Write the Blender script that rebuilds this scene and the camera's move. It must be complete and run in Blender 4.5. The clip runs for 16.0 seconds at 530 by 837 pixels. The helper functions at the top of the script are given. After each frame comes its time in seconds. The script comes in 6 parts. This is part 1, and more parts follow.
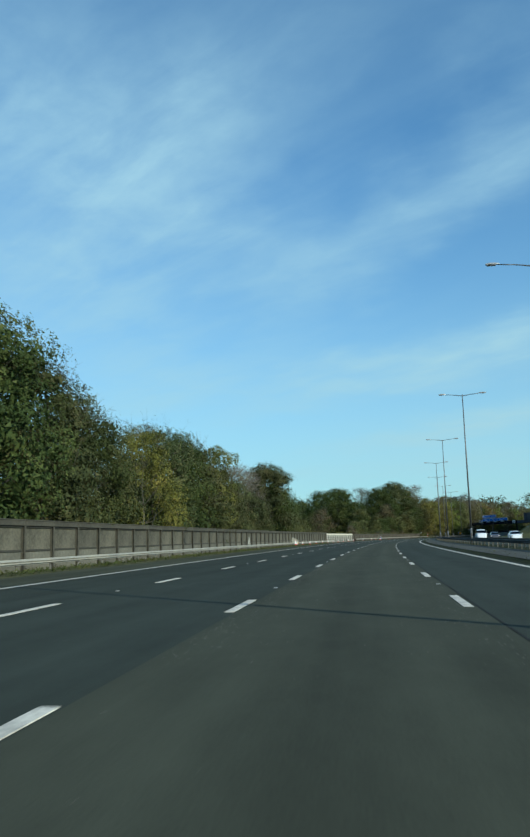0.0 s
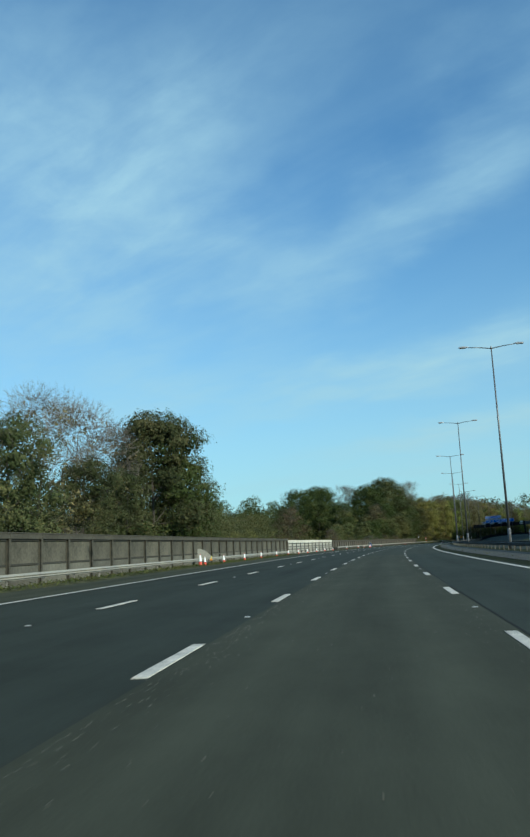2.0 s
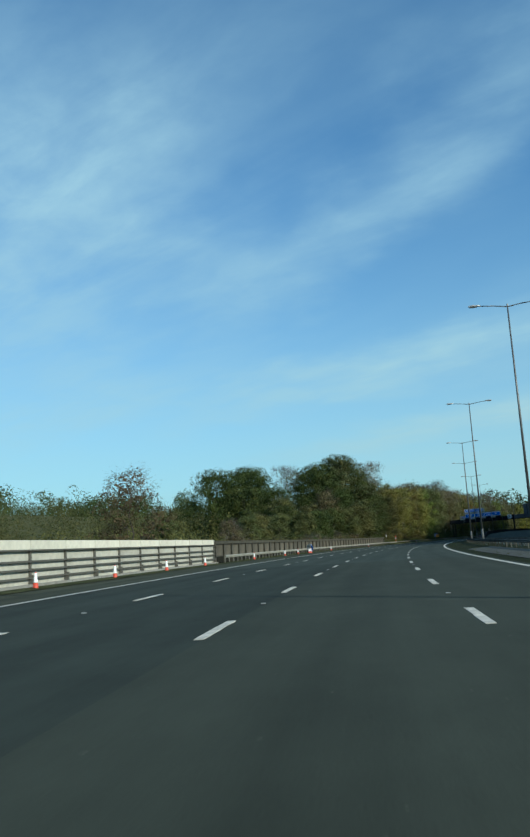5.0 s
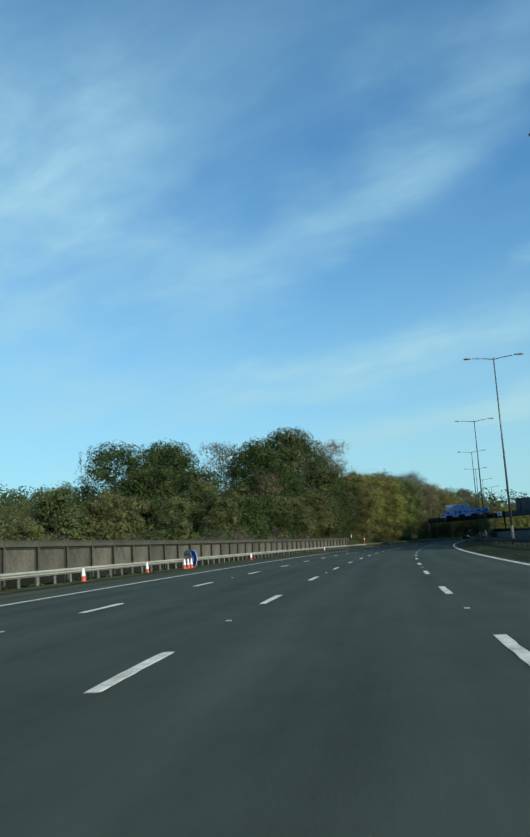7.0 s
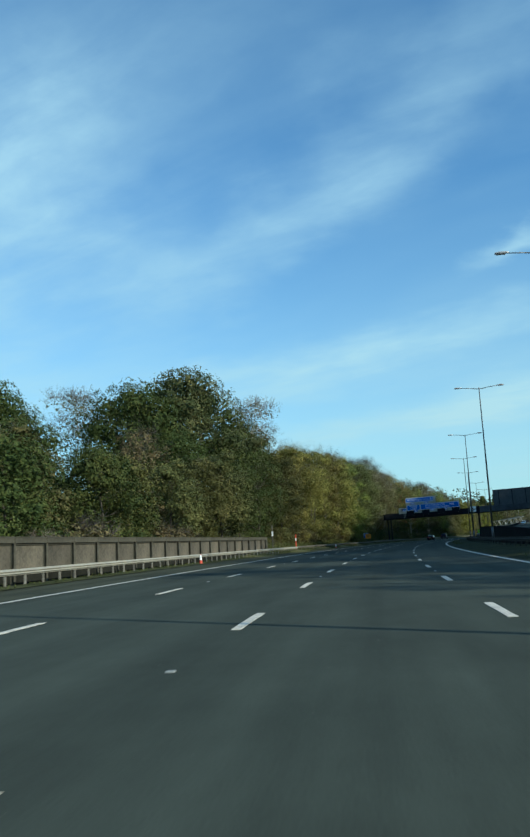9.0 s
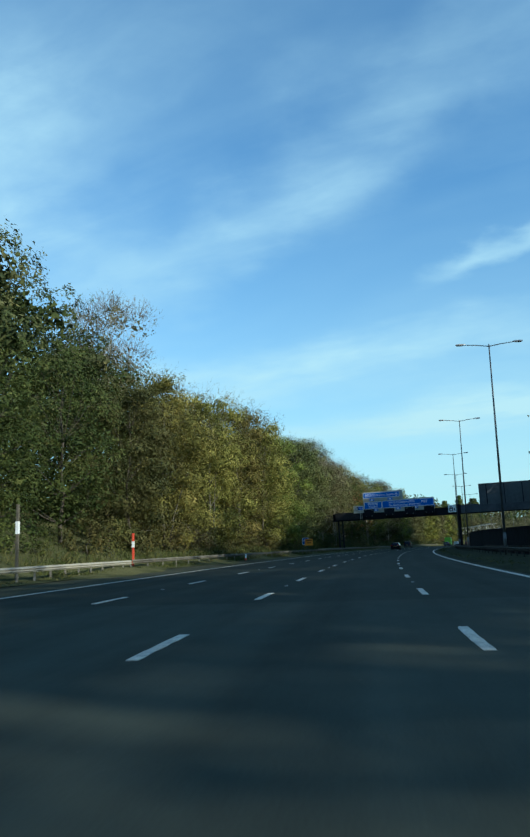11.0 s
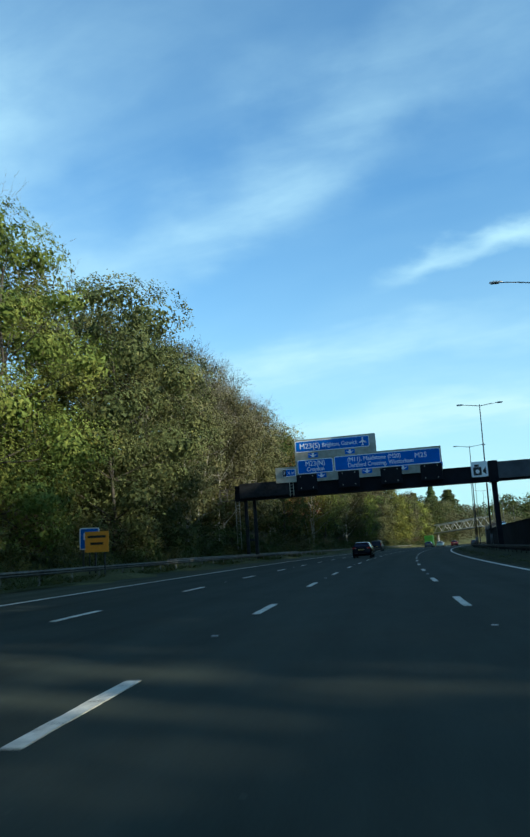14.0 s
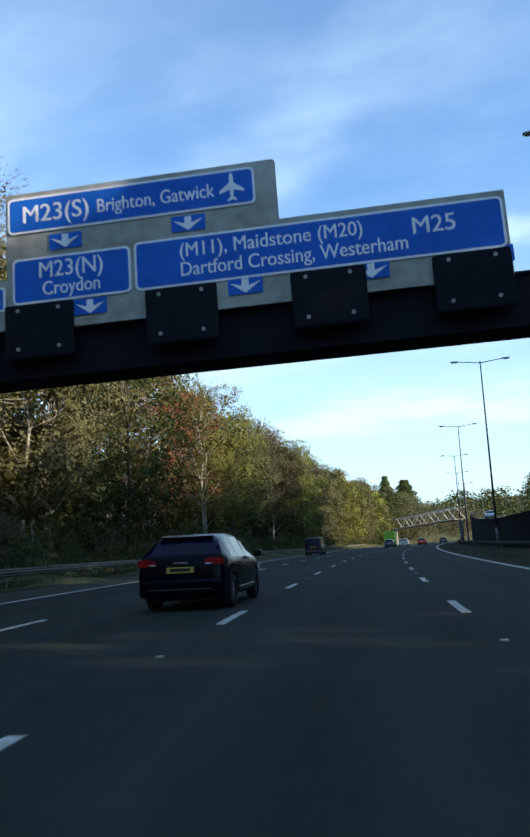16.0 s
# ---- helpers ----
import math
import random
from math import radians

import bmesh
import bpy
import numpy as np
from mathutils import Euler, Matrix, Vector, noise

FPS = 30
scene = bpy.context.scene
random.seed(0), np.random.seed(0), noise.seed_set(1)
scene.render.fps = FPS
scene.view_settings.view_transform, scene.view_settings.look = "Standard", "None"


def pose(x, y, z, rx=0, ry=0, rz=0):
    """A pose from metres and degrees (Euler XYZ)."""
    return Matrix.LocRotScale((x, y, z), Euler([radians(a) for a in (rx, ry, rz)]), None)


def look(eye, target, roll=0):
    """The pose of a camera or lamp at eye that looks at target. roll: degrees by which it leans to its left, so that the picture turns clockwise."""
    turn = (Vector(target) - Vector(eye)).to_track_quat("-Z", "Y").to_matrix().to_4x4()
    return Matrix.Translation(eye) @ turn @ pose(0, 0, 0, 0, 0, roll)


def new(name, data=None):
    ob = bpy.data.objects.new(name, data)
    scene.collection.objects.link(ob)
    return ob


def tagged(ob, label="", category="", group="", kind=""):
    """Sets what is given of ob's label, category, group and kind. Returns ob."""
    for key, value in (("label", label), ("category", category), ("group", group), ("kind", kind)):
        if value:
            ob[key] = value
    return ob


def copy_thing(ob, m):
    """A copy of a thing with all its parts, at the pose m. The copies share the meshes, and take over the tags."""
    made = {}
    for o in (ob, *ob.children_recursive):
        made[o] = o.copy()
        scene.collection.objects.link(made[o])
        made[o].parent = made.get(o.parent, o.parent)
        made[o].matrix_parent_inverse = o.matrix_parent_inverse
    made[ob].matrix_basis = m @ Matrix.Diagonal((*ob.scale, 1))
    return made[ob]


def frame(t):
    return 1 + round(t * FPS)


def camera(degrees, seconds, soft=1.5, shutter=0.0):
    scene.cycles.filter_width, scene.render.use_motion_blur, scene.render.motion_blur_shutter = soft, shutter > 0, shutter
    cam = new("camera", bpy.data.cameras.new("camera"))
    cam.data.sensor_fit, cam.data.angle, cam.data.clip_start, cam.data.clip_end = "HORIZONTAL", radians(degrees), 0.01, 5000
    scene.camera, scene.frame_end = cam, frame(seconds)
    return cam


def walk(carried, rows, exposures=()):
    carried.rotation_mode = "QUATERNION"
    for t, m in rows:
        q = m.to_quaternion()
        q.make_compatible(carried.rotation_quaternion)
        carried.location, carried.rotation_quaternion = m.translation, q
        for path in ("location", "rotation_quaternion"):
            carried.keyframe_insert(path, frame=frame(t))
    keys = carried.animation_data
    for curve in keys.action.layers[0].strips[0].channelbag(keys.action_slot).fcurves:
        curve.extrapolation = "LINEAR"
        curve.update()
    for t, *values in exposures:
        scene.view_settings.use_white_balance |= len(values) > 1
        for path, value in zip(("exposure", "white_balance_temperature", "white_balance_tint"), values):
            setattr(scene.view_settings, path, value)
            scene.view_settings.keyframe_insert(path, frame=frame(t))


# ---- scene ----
# Motorway in autumn: s runs along the road, u to the right of the third lane's middle.
HEAD = [-0.01424, 0.00159, 0.01744, 0.0318, 0.05045, 0.08051, 0.11951, 0.1594, 0.19812, 0.23385, 0.26871, 0.30256, 0.33898,
        0.37332, 0.40743, 0.44148, 0.47548, 0.50943, 0.54335, 0.57724, 0.6111, 0.64495, 0.67879, 0.71262, 0.74645, 0.78027, 0.8141]
S_GRID = np.arange(-100.0, 1001.0, 2.0)
H_GRID = np.interp(S_GRID, np.arange(-40.0, 1001.0, 40.0), HEAD)
_mid = (H_GRID[:-1] + H_GRID[1:]) / 2
X_GRID = np.concatenate([[0], np.cumsum(2 * np.sin(_mid))])
Y_GRID = np.concatenate([[0], np.cumsum(2 * np.cos(_mid))])
X_GRID, Y_GRID = X_GRID - X_GRID[50], Y_GRID - Y_GRID[50]


def heading(s):
    return float(np.interp(s, S_GRID, H_GRID))


def at(s, u, z=0.0):
    h = heading(s)
    return Vector((float(np.interp(s, S_GRID, X_GRID)) + u * math.cos(h), float(np.interp(s, S_GRID, Y_GRID)) - u * math.sin(h), z))


def along(s, u, z=0.0, turn=0.0):
    """The pose at (s, u, z) whose y axis points along the road."""
    return Matrix.Translation(at(s, u, z)) @ Matrix.Rotation(-heading(s) + radians(turn), 4, "Z")


# ---- camera ----
cam = camera(38.36, 16.0, soft=2.2, shutter=0.1)
EYE = 1.10
PATH = [(0.0, 0.39, -2.87, 99.01, 1.42, 7.45), (0.5, 0.44, 12.1, 99.6, 2.92, 7.18), (1.0, 0.61, 27.34, 99.63, 2.72, 6.98),
        (1.5, 0.8, 41.57, 99.73, 2.74, 6.92), (2.0, 1.06, 56.15, 99.62, 2.67, 6.41), (2.5, 1.38, 70.93, 99.61, 3.03, 6.13),
        (3.0, 1.7, 85.26, 99.54, 2.59, 5.76), (3.5, 2.19, 100.04, 99.7, 2.9, 5.12), (4.0, 2.87, 114.78, 99.15, 3.26, 4.59),
        (4.5, 3.76, 129.01, 99.58, 3.22, 3.82), (7.0, 10.3, 200.32, 99.58, 3.24, 0.73), (7.5, 11.93, 214.55, 99.57, 2.19, -0.29),
        (8.0, 13.74, 228.56, 99.83, 2.73, -1.12), (8.5, 16.13, 244.31, 99.4, 2.68, -1.94), (9.0, 18.54, 258.68, 99.41, 2.9, -3.15),
        (9.5, 21.33, 272.91, 99.48, 2.33, -4.17), (12.0, 37.28, 340.53, 99.7, 2.31, -7.36), (12.5, 40.84, 354.15, 99.42, 2.56, -7.73),
        (13.0, 44.6, 367.76, 99.62, 3.01, -8.47), (13.5, 48.71, 381.8, 99.72, 2.8, -8.97), (14.0, 52.61, 395.17, 99.79, 2.51, -9.66),
        (14.5, 56.75, 408.38, 99.39, 2.77, -10.49), (15.0, 61.27, 421.93, 99.63, 2.84, -11.38), (15.5, 65.79, 434.96, 99.56, 2.55, -12.56),
        (16.0, 70.7, 448.12, 99.61, 2.93, -13.44)]
EXPOSURE = [(0.0, 0.0, 6050, -2), (2.5, -0.02, 6050, -2), (4.0, -0.08, 6050, -2), (7.0, 0.03, 6050, -2), (9.5, 0.2, 6050, -2), (12.0, 0.38, 6150, -2), (14.0, 0.50, 6250, -1), (15.0, 0.62, 6450, 2), (15.5, 0.72, 6500, 6), (16.0, 0.88, 6800, 18)]
walk(cam, [(t, pose(x, y, EYE, rx, 0, rz) @ pose(0, 0, 0, 0, 0, -roll)) for t, x, y, rx, roll, rz in PATH], exposures=EXPOSURE)

# ---- sky and sun ----
SUN_AZ, SUN_EL = 132.0, 26.0
sun = new("sun", bpy.data.lights.new("sun", "SUN"))
sun.data.energy, sun.data.angle, sun.data.color = 4.8, radians(0.6), (1.0, 0.91, 0.78)
_to = Vector((math.sin(radians(SUN_AZ)) * math.cos(radians(SUN_EL)), math.cos(radians(SUN_AZ)) * math.cos(radians(SUN_EL)), math.sin(radians(SUN_EL))))
sun.matrix_world = look(_to * 200, (0, 0, 0))
world = bpy.data.worlds.new("sky")
scene.world = world
world.use_nodes = True


def link(tree, a, b):
    tree.links.new(a, b)


def node(tree, kind):
    return tree.nodes.new(kind)


def math_node(tree, op, a, b=None, clamp=False):
    n = node(tree, "ShaderNodeMath")
    n.operation, n.use_clamp = op, clamp
    for i, v in enumerate((a, b)):
        if v is None:
            continue
        if isinstance(v, (int, float)):
            n.inputs[i].default_value = v
        else:
            link(tree, v, n.inputs[i])
    return n.outputs[0]


def ramp(tree, fac, stops, interp="LINEAR"):
    n = node(tree, "ShaderNodeValToRGB")
    n.color_ramp.interpolation = interp
    els = n.color_ramp.elements
    while len(els) < len(stops):
        els.new(0.5)
    for e, (p_, c) in zip(els, stops):
        e.position, e.color = p_, (*c, 1) if len(c) == 3 else c
    link(tree, fac, n.inputs[0])
    return n.outputs[0]


def build_sky():
    t = world.node_tree
    bg = t.nodes["Background"]
    sky = node(t, "ShaderNodeTexSky")
    sky.sky_type, sky.sun_disc, sky.sun_elevation, sky.sun_rotation = "NISHITA", False, radians(SUN_EL), radians(SUN_AZ)
    sky.air_density, sky.dust_density, sky.ozone_density, sky.altitude = 1.0, 0.6, 2.0, 50
    co = node(t, "ShaderNodeTexCoord")
    sep = node(t, "ShaderNodeSeparateXYZ")
    link(t, co.outputs["Generated"], sep.inputs[0])
    den = math_node(t, "ADD", math_node(t, "MAXIMUM", sep.outputs[2], 0.0), 0.16)
    px = math_node(t, "DIVIDE", sep.outputs[0], den)
    py = math_node(t, "DIVIDE", sep.outputs[1], den)
    comb = node(t, "ShaderNodeCombineXYZ")
    link(t, px, comb.inputs[0])
    link(t, py, comb.inputs[1])

    def wisps(turn, sx, sy, scale, detail, dist, lo, hi, loc=(0, 0, 0)):
        mp = node(t, "ShaderNodeMapping")
        mp.vector_type = "TEXTURE"
        mp.inputs["Rotation"].default_value = (0, 0, radians(turn))
        mp.inputs["Scale"].default_value = (sx, sy, 1)
        mp.inputs["Location"].default_value = loc
        link(t, comb.outputs[0], mp.inputs[0])
        n = node(t, "ShaderNodeTexNoise")
        n.inputs["Scale"].default_value, n.inputs["Detail"].default_value = scale, detail
        n.inputs["Roughness"].default_value, n.inputs["Distortion"].default_value = 0.55, dist
        link(t, mp.outputs[0], n.inputs["Vector"])
        return ramp(t, n.outputs[0], [(lo, (0, 0, 0)), (hi, (1, 1, 1))], "EASE")

    warp = node(t, "ShaderNodeTexNoise")
    warp.inputs["Scale"].default_value, warp.inputs["Detail"].default_value = 2.6, 8
    link(t, comb.outputs[0], warp.inputs["Vector"])
    shift = node(t, "ShaderNodeVectorMath")
    shift.operation = "MULTIPLY_ADD"
    link(t, warp.outputs["Color"], shift.inputs[0])
    shift.inputs[1].default_value, shift.inputs[2].default_value = (0.56, 0.56, 0), (-0.28, -0.28, 0)
    bent = node(t, "ShaderNodeVectorMath")
    link(t, comb.outputs[0], bent.inputs[0])
    link(t, shift.outputs[0], bent.inputs[1])

    def cloud(x, y, turn, length, width, weight):
        mp = node(t, "ShaderNodeMapping")
        mp.vector_type = "TEXTURE"
        mp.inputs["Location"].default_value, mp.inputs["Rotation"].default_value, mp.inputs["Scale"].default_value = (x, y, 0), (0, 0, radians(turn)), (length, width, 1)
        link(t, bent.outputs[0], mp.inputs[0])
        far = node(t, "ShaderNodeVectorMath")
        far.operation = "LENGTH"
        link(t, mp.outputs[0], far.inputs[0])
        return math_node(t, "MULTIPLY", ramp(t, far.outputs["Value"], [(0.0, (1, 1, 1)), (1.0, (0, 0, 0))], "EASE"), weight)

    fine = wisps(-38, 1.9, 0.62, 2.6, 8, 0.5, 0.25, 0.78, (3.1, 1.7, 0))
    puffs = wisps(-30, 1.3, 0.9, 5.5, 8, 0.3, 0.30, 0.72, (1.3, 4.7, 0))
    streaks = wisps(-33, 2.2, 0.5, 2.2, 10, 1.4, 0.34, 0.70, (5.3, 2.1, 0))
    fine = math_node(t, "ADD", math_node(t, "MULTIPLY", fine, 0.40), math_node(t, "MULTIPLY", puffs, 0.42))
    fine = math_node(t, "ADD", fine, math_node(t, "MULTIPLY", streaks, 0.24))
    broad = wisps(WISP[0], WISP[1], WISP[2], WISP[3], 4, 0.6, 0.34, 0.74, WISP[4])
    m = math_node(t, "MULTIPLY", broad, WISP_WEIGHT)
    for row in CLOUDS:
        m = math_node(t, "ADD", m, cloud(*row))
    m = math_node(t, "MULTIPLY", m, math_node(t, "ADD", math_node(t, "MULTIPLY", fine, 0.84), 0.34))
    low = ramp(t, sep.outputs[2], [(0.0, (0.74,) * 3), (0.12, (0.60,) * 3), (0.26, (0.29,) * 3), (0.44, (0.04,) * 3)])
    m = math_node(t, "MULTIPLY", m, CLOUD, clamp=True)
    mix = node(t, "ShaderNodeMix")
    mix.data_type = "RGBA"
    link(t, m, mix.inputs[0])
    tint = node(t, "ShaderNodeMix")
    tint.data_type, tint.blend_type = "RGBA", "MULTIPLY"
    tint.inputs[0].default_value = 1.0
    tint.inputs[7].default_value = SKY_TINT
    link(t, sky.outputs[0], tint.inputs[6])
    link(t, tint.outputs[2], mix.inputs[6])
    mix.inputs[7].default_value = CLOUD_RGB
    haze = node(t, "ShaderNodeMix")
    haze.data_type = "RGBA"
    link(t, low, haze.inputs[0])
    link(t, mix.outputs[2], haze.inputs[6])
    haze.inputs[7].default_value = HAZE_RGB
    link(t, haze.outputs[2], bg.inputs[0])
    bg.inputs[1].default_value = SKY


SKY, CLOUD = 0.14, 0.92
SKY_TINT = (0.535, 0.935, 1.19, 1)
CLOUD_RGB = (3.15, 4.72, 5.72, 1)
HAZE_RGB = (3.28, 4.70, 4.96, 1)
WISP, WISP_WEIGHT = (-34, 2.0, 1.3, 0.9, (0.4, 0.2, 0)), 0.30
# cloud banks: centre, turn, half length and half width on the cloud plane, weight
CLOUDS = [(0.24, 1.48, -55, 1.15, 0.27, 0.60), (-0.55, 1.85, -38, 1.0, 0.62, 0.50), (0.38, 2.42, -28, 1.5, 0.28, 0.86), (0.75, 3.15, -30, 1.6, 0.30, 0.90), (0.82, 1.64, -46, 0.40, 0.10, 0.9), (-1.0, 1.2, -30, 0.9, 0.4, 0.4),
          (0.15, 2.78, -22, 1.2, 0.20, 0.50), (-0.75, 2.65, -20, 1.1, 0.45, 0.42), (0.3, 3.9, -18, 2.2, 0.4, 0.35), (1.5, 2.5, -25, 1.0, 0.35, 0.5), (-0.15, 1.2, -42, 0.7, 0.35, 0.16), (-0.66, 1.45, -40, 0.75, 0.45, 0.36),
          (-0.42, 1.32, 70, 0.75, 0.30, 0.34), (1.35, 2.75, -24, 1.1, 0.36, 0.62), (2.0, 3.7, -20, 1.5, 0.5, 0.6)]
build_sky()


# ---- materials ----
def material(name, color, rough=0.7, metal=0.0, vary=0.25, scale=8.0, coarse=0.6, bump=0.15, place="Object", tint=None, spread=0.0, coat=0.0, spec=0.5):
    """A surface of one colour with grain and stains at two scales; spread varies it from object to object."""
    m = bpy.data.materials.new(name)
    m.use_nodes = True
    t = m.node_tree
    bsdf = t.nodes["Principled BSDF"]
    bsdf.inputs["Roughness"].default_value, bsdf.inputs["Metallic"].default_value = rough, metal
    bsdf.inputs["Coat Weight"].default_value = coat
    bsdf.inputs["Specular IOR Level"].default_value = spec
    if place == "World":
        vec = node(t, "ShaderNodeNewGeometry").outputs["Position"]
    else:
        vec = node(t, "ShaderNodeTexCoord").outputs[place]
    fine = node(t, "ShaderNodeTexNoise")
    fine.inputs["Scale"].default_value, fine.inputs["Detail"].default_value = scale, 6
    wide = node(t, "ShaderNodeTexNoise")
    wide.inputs["Scale"].default_value, wide.inputs["Detail"].default_value = coarse, 3
    for n in (fine, wide):
        link(t, vec, n.inputs["Vector"])
    a = tuple(c * (1 - vary) for c in color)
    b = tuple(min(1, c * (1 + vary)) for c in (tint or color))
    f = math_node(t, "ADD", math_node(t, "MULTIPLY", fine.outputs[0], 0.5), math_node(t, "MULTIPLY", wide.outputs[0], 0.5))
    col = ramp(t, f, [(0.36, a), (0.64, b)])
    if spread:
        info = node(t, "ShaderNodeObjectInfo")
        hsv = node(t, "ShaderNodeHueSaturation")
        link(t, math_node(t, "ADD", math_node(t, "MULTIPLY", info.outputs["Random"], 2 * spread), 1 - spread), hsv.inputs["Value"])
        link(t, col, hsv.inputs["Color"])
        col = hsv.outputs[0]
    link(t, col, bsdf.inputs["Base Color"])
    if bump:
        bp = node(t, "ShaderNodeBump")
        bp.inputs["Strength"].default_value, bp.inputs["Distance"].default_value = bump, 0.02
        link(t, fine.outputs[0], bp.inputs["Height"])
        link(t, bp.outputs[0], bsdf.inputs["Normal"])
    return m


def leaf_material(name, stops):
    """Leaves: each one takes its own tone from the stops, each tree its own brightness; light shines through."""
    m = bpy.data.materials.new(name)
    m.use_nodes = True
    t = m.node_tree
    bsdf = t.nodes["Principled BSDF"]
    geo, info = node(t, "ShaderNodeNewGeometry"), node(t, "ShaderNodeObjectInfo")
    big = node(t, "ShaderNodeTexNoise")
    big.inputs["Scale"].default_value, big.inputs["Detail"].default_value = 0.38, 3
    link(t, geo.outputs["Position"], big.inputs["Vector"])
    f = math_node(t, "ADD", math_node(t, "MULTIPLY", geo.outputs["Random Per Island"], 0.44), math_node(t, "SUBTRACT", math_node(t, "MULTIPLY", big.outputs[0], 1.7), 0.58), clamp=True)
    col = ramp(t, f, stops)
    hsv = node(t, "ShaderNodeHueSaturation")
    link(t, math_node(t, "ADD", math_node(t, "MULTIPLY", info.outputs["Random"], 0.035), 0.475), hsv.inputs["Hue"])
    link(t, math_node(t, "ADD", math_node(t, "MULTIPLY", info.outputs["Random"], 0.5), 0.75), hsv.inputs["Value"])
    link(t, col, hsv.inputs["Color"])
    link(t, hsv.outputs[0], bsdf.inputs["Base Color"])
    bsdf.inputs["Roughness"].default_value = 0.65
    bsdf.inputs["Specular IOR Level"].default_value = 0.12
    tr = node(t, "ShaderNodeBsdfTranslucent")
    link(t, hsv.outputs[0], tr.inputs[0])
    mx = node(t, "ShaderNodeMixShader")
    mx.inputs[0].default_value = 0.2
    link(t, bsdf.outputs[0], mx.inputs[1])
    link(t, tr.outputs[0], mx.inputs[2])
    link(t, mx.outputs[0], t.nodes["Material Output"].inputs[0])
    return m


def glass_material(name, color, rough=0.05, coat=0.6, spec=0.5):
    m = bpy.data.materials.new(name)
    m.use_nodes = True
    b = m.node_tree.nodes["Principled BSDF"]
    b.inputs["Base Color"].default_value = (*color, 1)
    b.inputs["Roughness"].default_value = rough
    b.inputs["IOR"].default_value = 1.5
    b.inputs["Coat Weight"].default_value = coat
    b.inputs["Specular IOR Level"].default_value = spec
    return m


def asphalt_material(name, color, wear=0.22, speck=0.5):
    """Road surface in lane coordinates: paler wheel paths, a dark oil strip, long streaks, mottling and loose pale chippings."""
    m = bpy.data.materials.new(name)
    m.use_nodes = True
    t = m.node_tree
    bsdf = t.nodes["Principled BSDF"]
    bsdf.inputs["Roughness"].default_value, bsdf.inputs["Specular IOR Level"].default_value = 0.92, 0.08
    uv = node(t, "ShaderNodeUVMap")
    uv.uv_map = "lane"
    sep = node(t, "ShaderNodeSeparateXYZ")
    link(t, uv.outputs[0], sep.inputs[0])

    def grain(across, lengthways, scale, detail, rough=0.6):
        comb = node(t, "ShaderNodeCombineXYZ")
        link(t, math_node(t, "MULTIPLY", sep.outputs[0], across), comb.inputs[0])
        link(t, math_node(t, "MULTIPLY", sep.outputs[1], lengthways), comb.inputs[1])
        n = node(t, "ShaderNodeTexNoise")
        n.inputs["Scale"].default_value, n.inputs["Detail"].default_value, n.inputs["Roughness"].default_value = scale, detail, rough
        link(t, comb.outputs[0], n.inputs["Vector"])
        return n.outputs[0]
    streak = grain(1.0, 0.035, 1.7, 5)
    mottle = grain(1.0, 0.45, 0.9, 7, 0.7)
    patch = grain(0.22, 0.05, 1.0, 2)
    stone = grain(1.0, 1.0, 42.0, 2)
    cell = math_node(t, "FRACT", math_node(t, "DIVIDE", math_node(t, "ADD", sep.outputs[0], 1.825 + 36.5), 3.65))
    side = math_node(t, "ABSOLUTE", math_node(t, "SUBTRACT", cell, 0.5))
    path = ramp(t, side, [(0.0, (0.30,) * 3), (0.08, (0.42,) * 3), (0.22, (0.66,) * 3), (0.34, (0.50,) * 3), (0.5, (0.44,) * 3)], "EASE")
    f = math_node(t, "MULTIPLY", path, 0.5)
    for src, w in ((streak, 0.55), (mottle, 0.75), (patch, 0.5), (stone, 0.5)):
        f = math_node(t, "ADD", f, math_node(t, "MULTIPLY", math_node(t, "SUBTRACT", src, 0.5), w))
    f = math_node(t, "ADD", f, 0.25)
    lo, hi = tuple(c * (1 - 1.9 * wear) for c in color), tuple(c * (1 + 1.9 * wear) for c in color)
    col = ramp(t, f, [(0.1, lo), (0.5, color), (0.9, hi)])
    chips = ramp(t, grain(1.0, 1.0, 9.0, 3, 0.5), [(0.735, (0, 0, 0)), (0.765, (1, 1, 1))])
    mix = node(t, "ShaderNodeMix")
    mix.data_type = "RGBA"
    link(t, math_node(t, "MULTIPLY", chips, speck), mix.inputs[0])
    link(t, col, mix.inputs[6])
    mix.inputs[7].default_value = (0.16, 0.15, 0.12, 1)
    link(t, mix.outputs[2], bsdf.inputs["Base Color"])
    bp = node(t, "ShaderNodeBump")
    bp.inputs["Strength"].default_value, bp.inputs["Distance"].default_value = 0.12, 0.02
    link(t, stone, bp.inputs["Height"])
    link(t, bp.outputs[0], bsdf.inputs["Normal"])
    return m


ASPHALT = asphalt_material("asphalt", (0.037, 0.0437, 0.035))
ASPHALT_OLD = asphalt_material("asphalt_worn", (0.0525, 0.0560, 0.0395), 0.24, 0.8)
ASPHALT_MID = asphalt_material("asphalt_relaid", (0.044, 0.0495, 0.0375), 0.2, 0.6)
ASPHALT_SUNLIT = asphalt_material("asphalt_sunlit", (0.047, 0.0555, 0.0445), 0.24, 0.6)
ASPHALT_SHOULDER = asphalt_material("asphalt_shoulder", (0.054, 0.058, 0.039), 0.26, 0.8)
PATCH = material("repair_patch", (0.080, 0.086, 0.075), 0.9, spec=0.1, vary=0.35, scale=9, coarse=1.5, bump=0.3, place="World")
CHIP = material("stone_chip", (0.12, 0.116, 0.096), 0.9, vary=0.4, scale=30, place="World")
SEAM = material("tar_seam", (0.026, 0.028, 0.025), 0.9, spec=0.08, place="World")
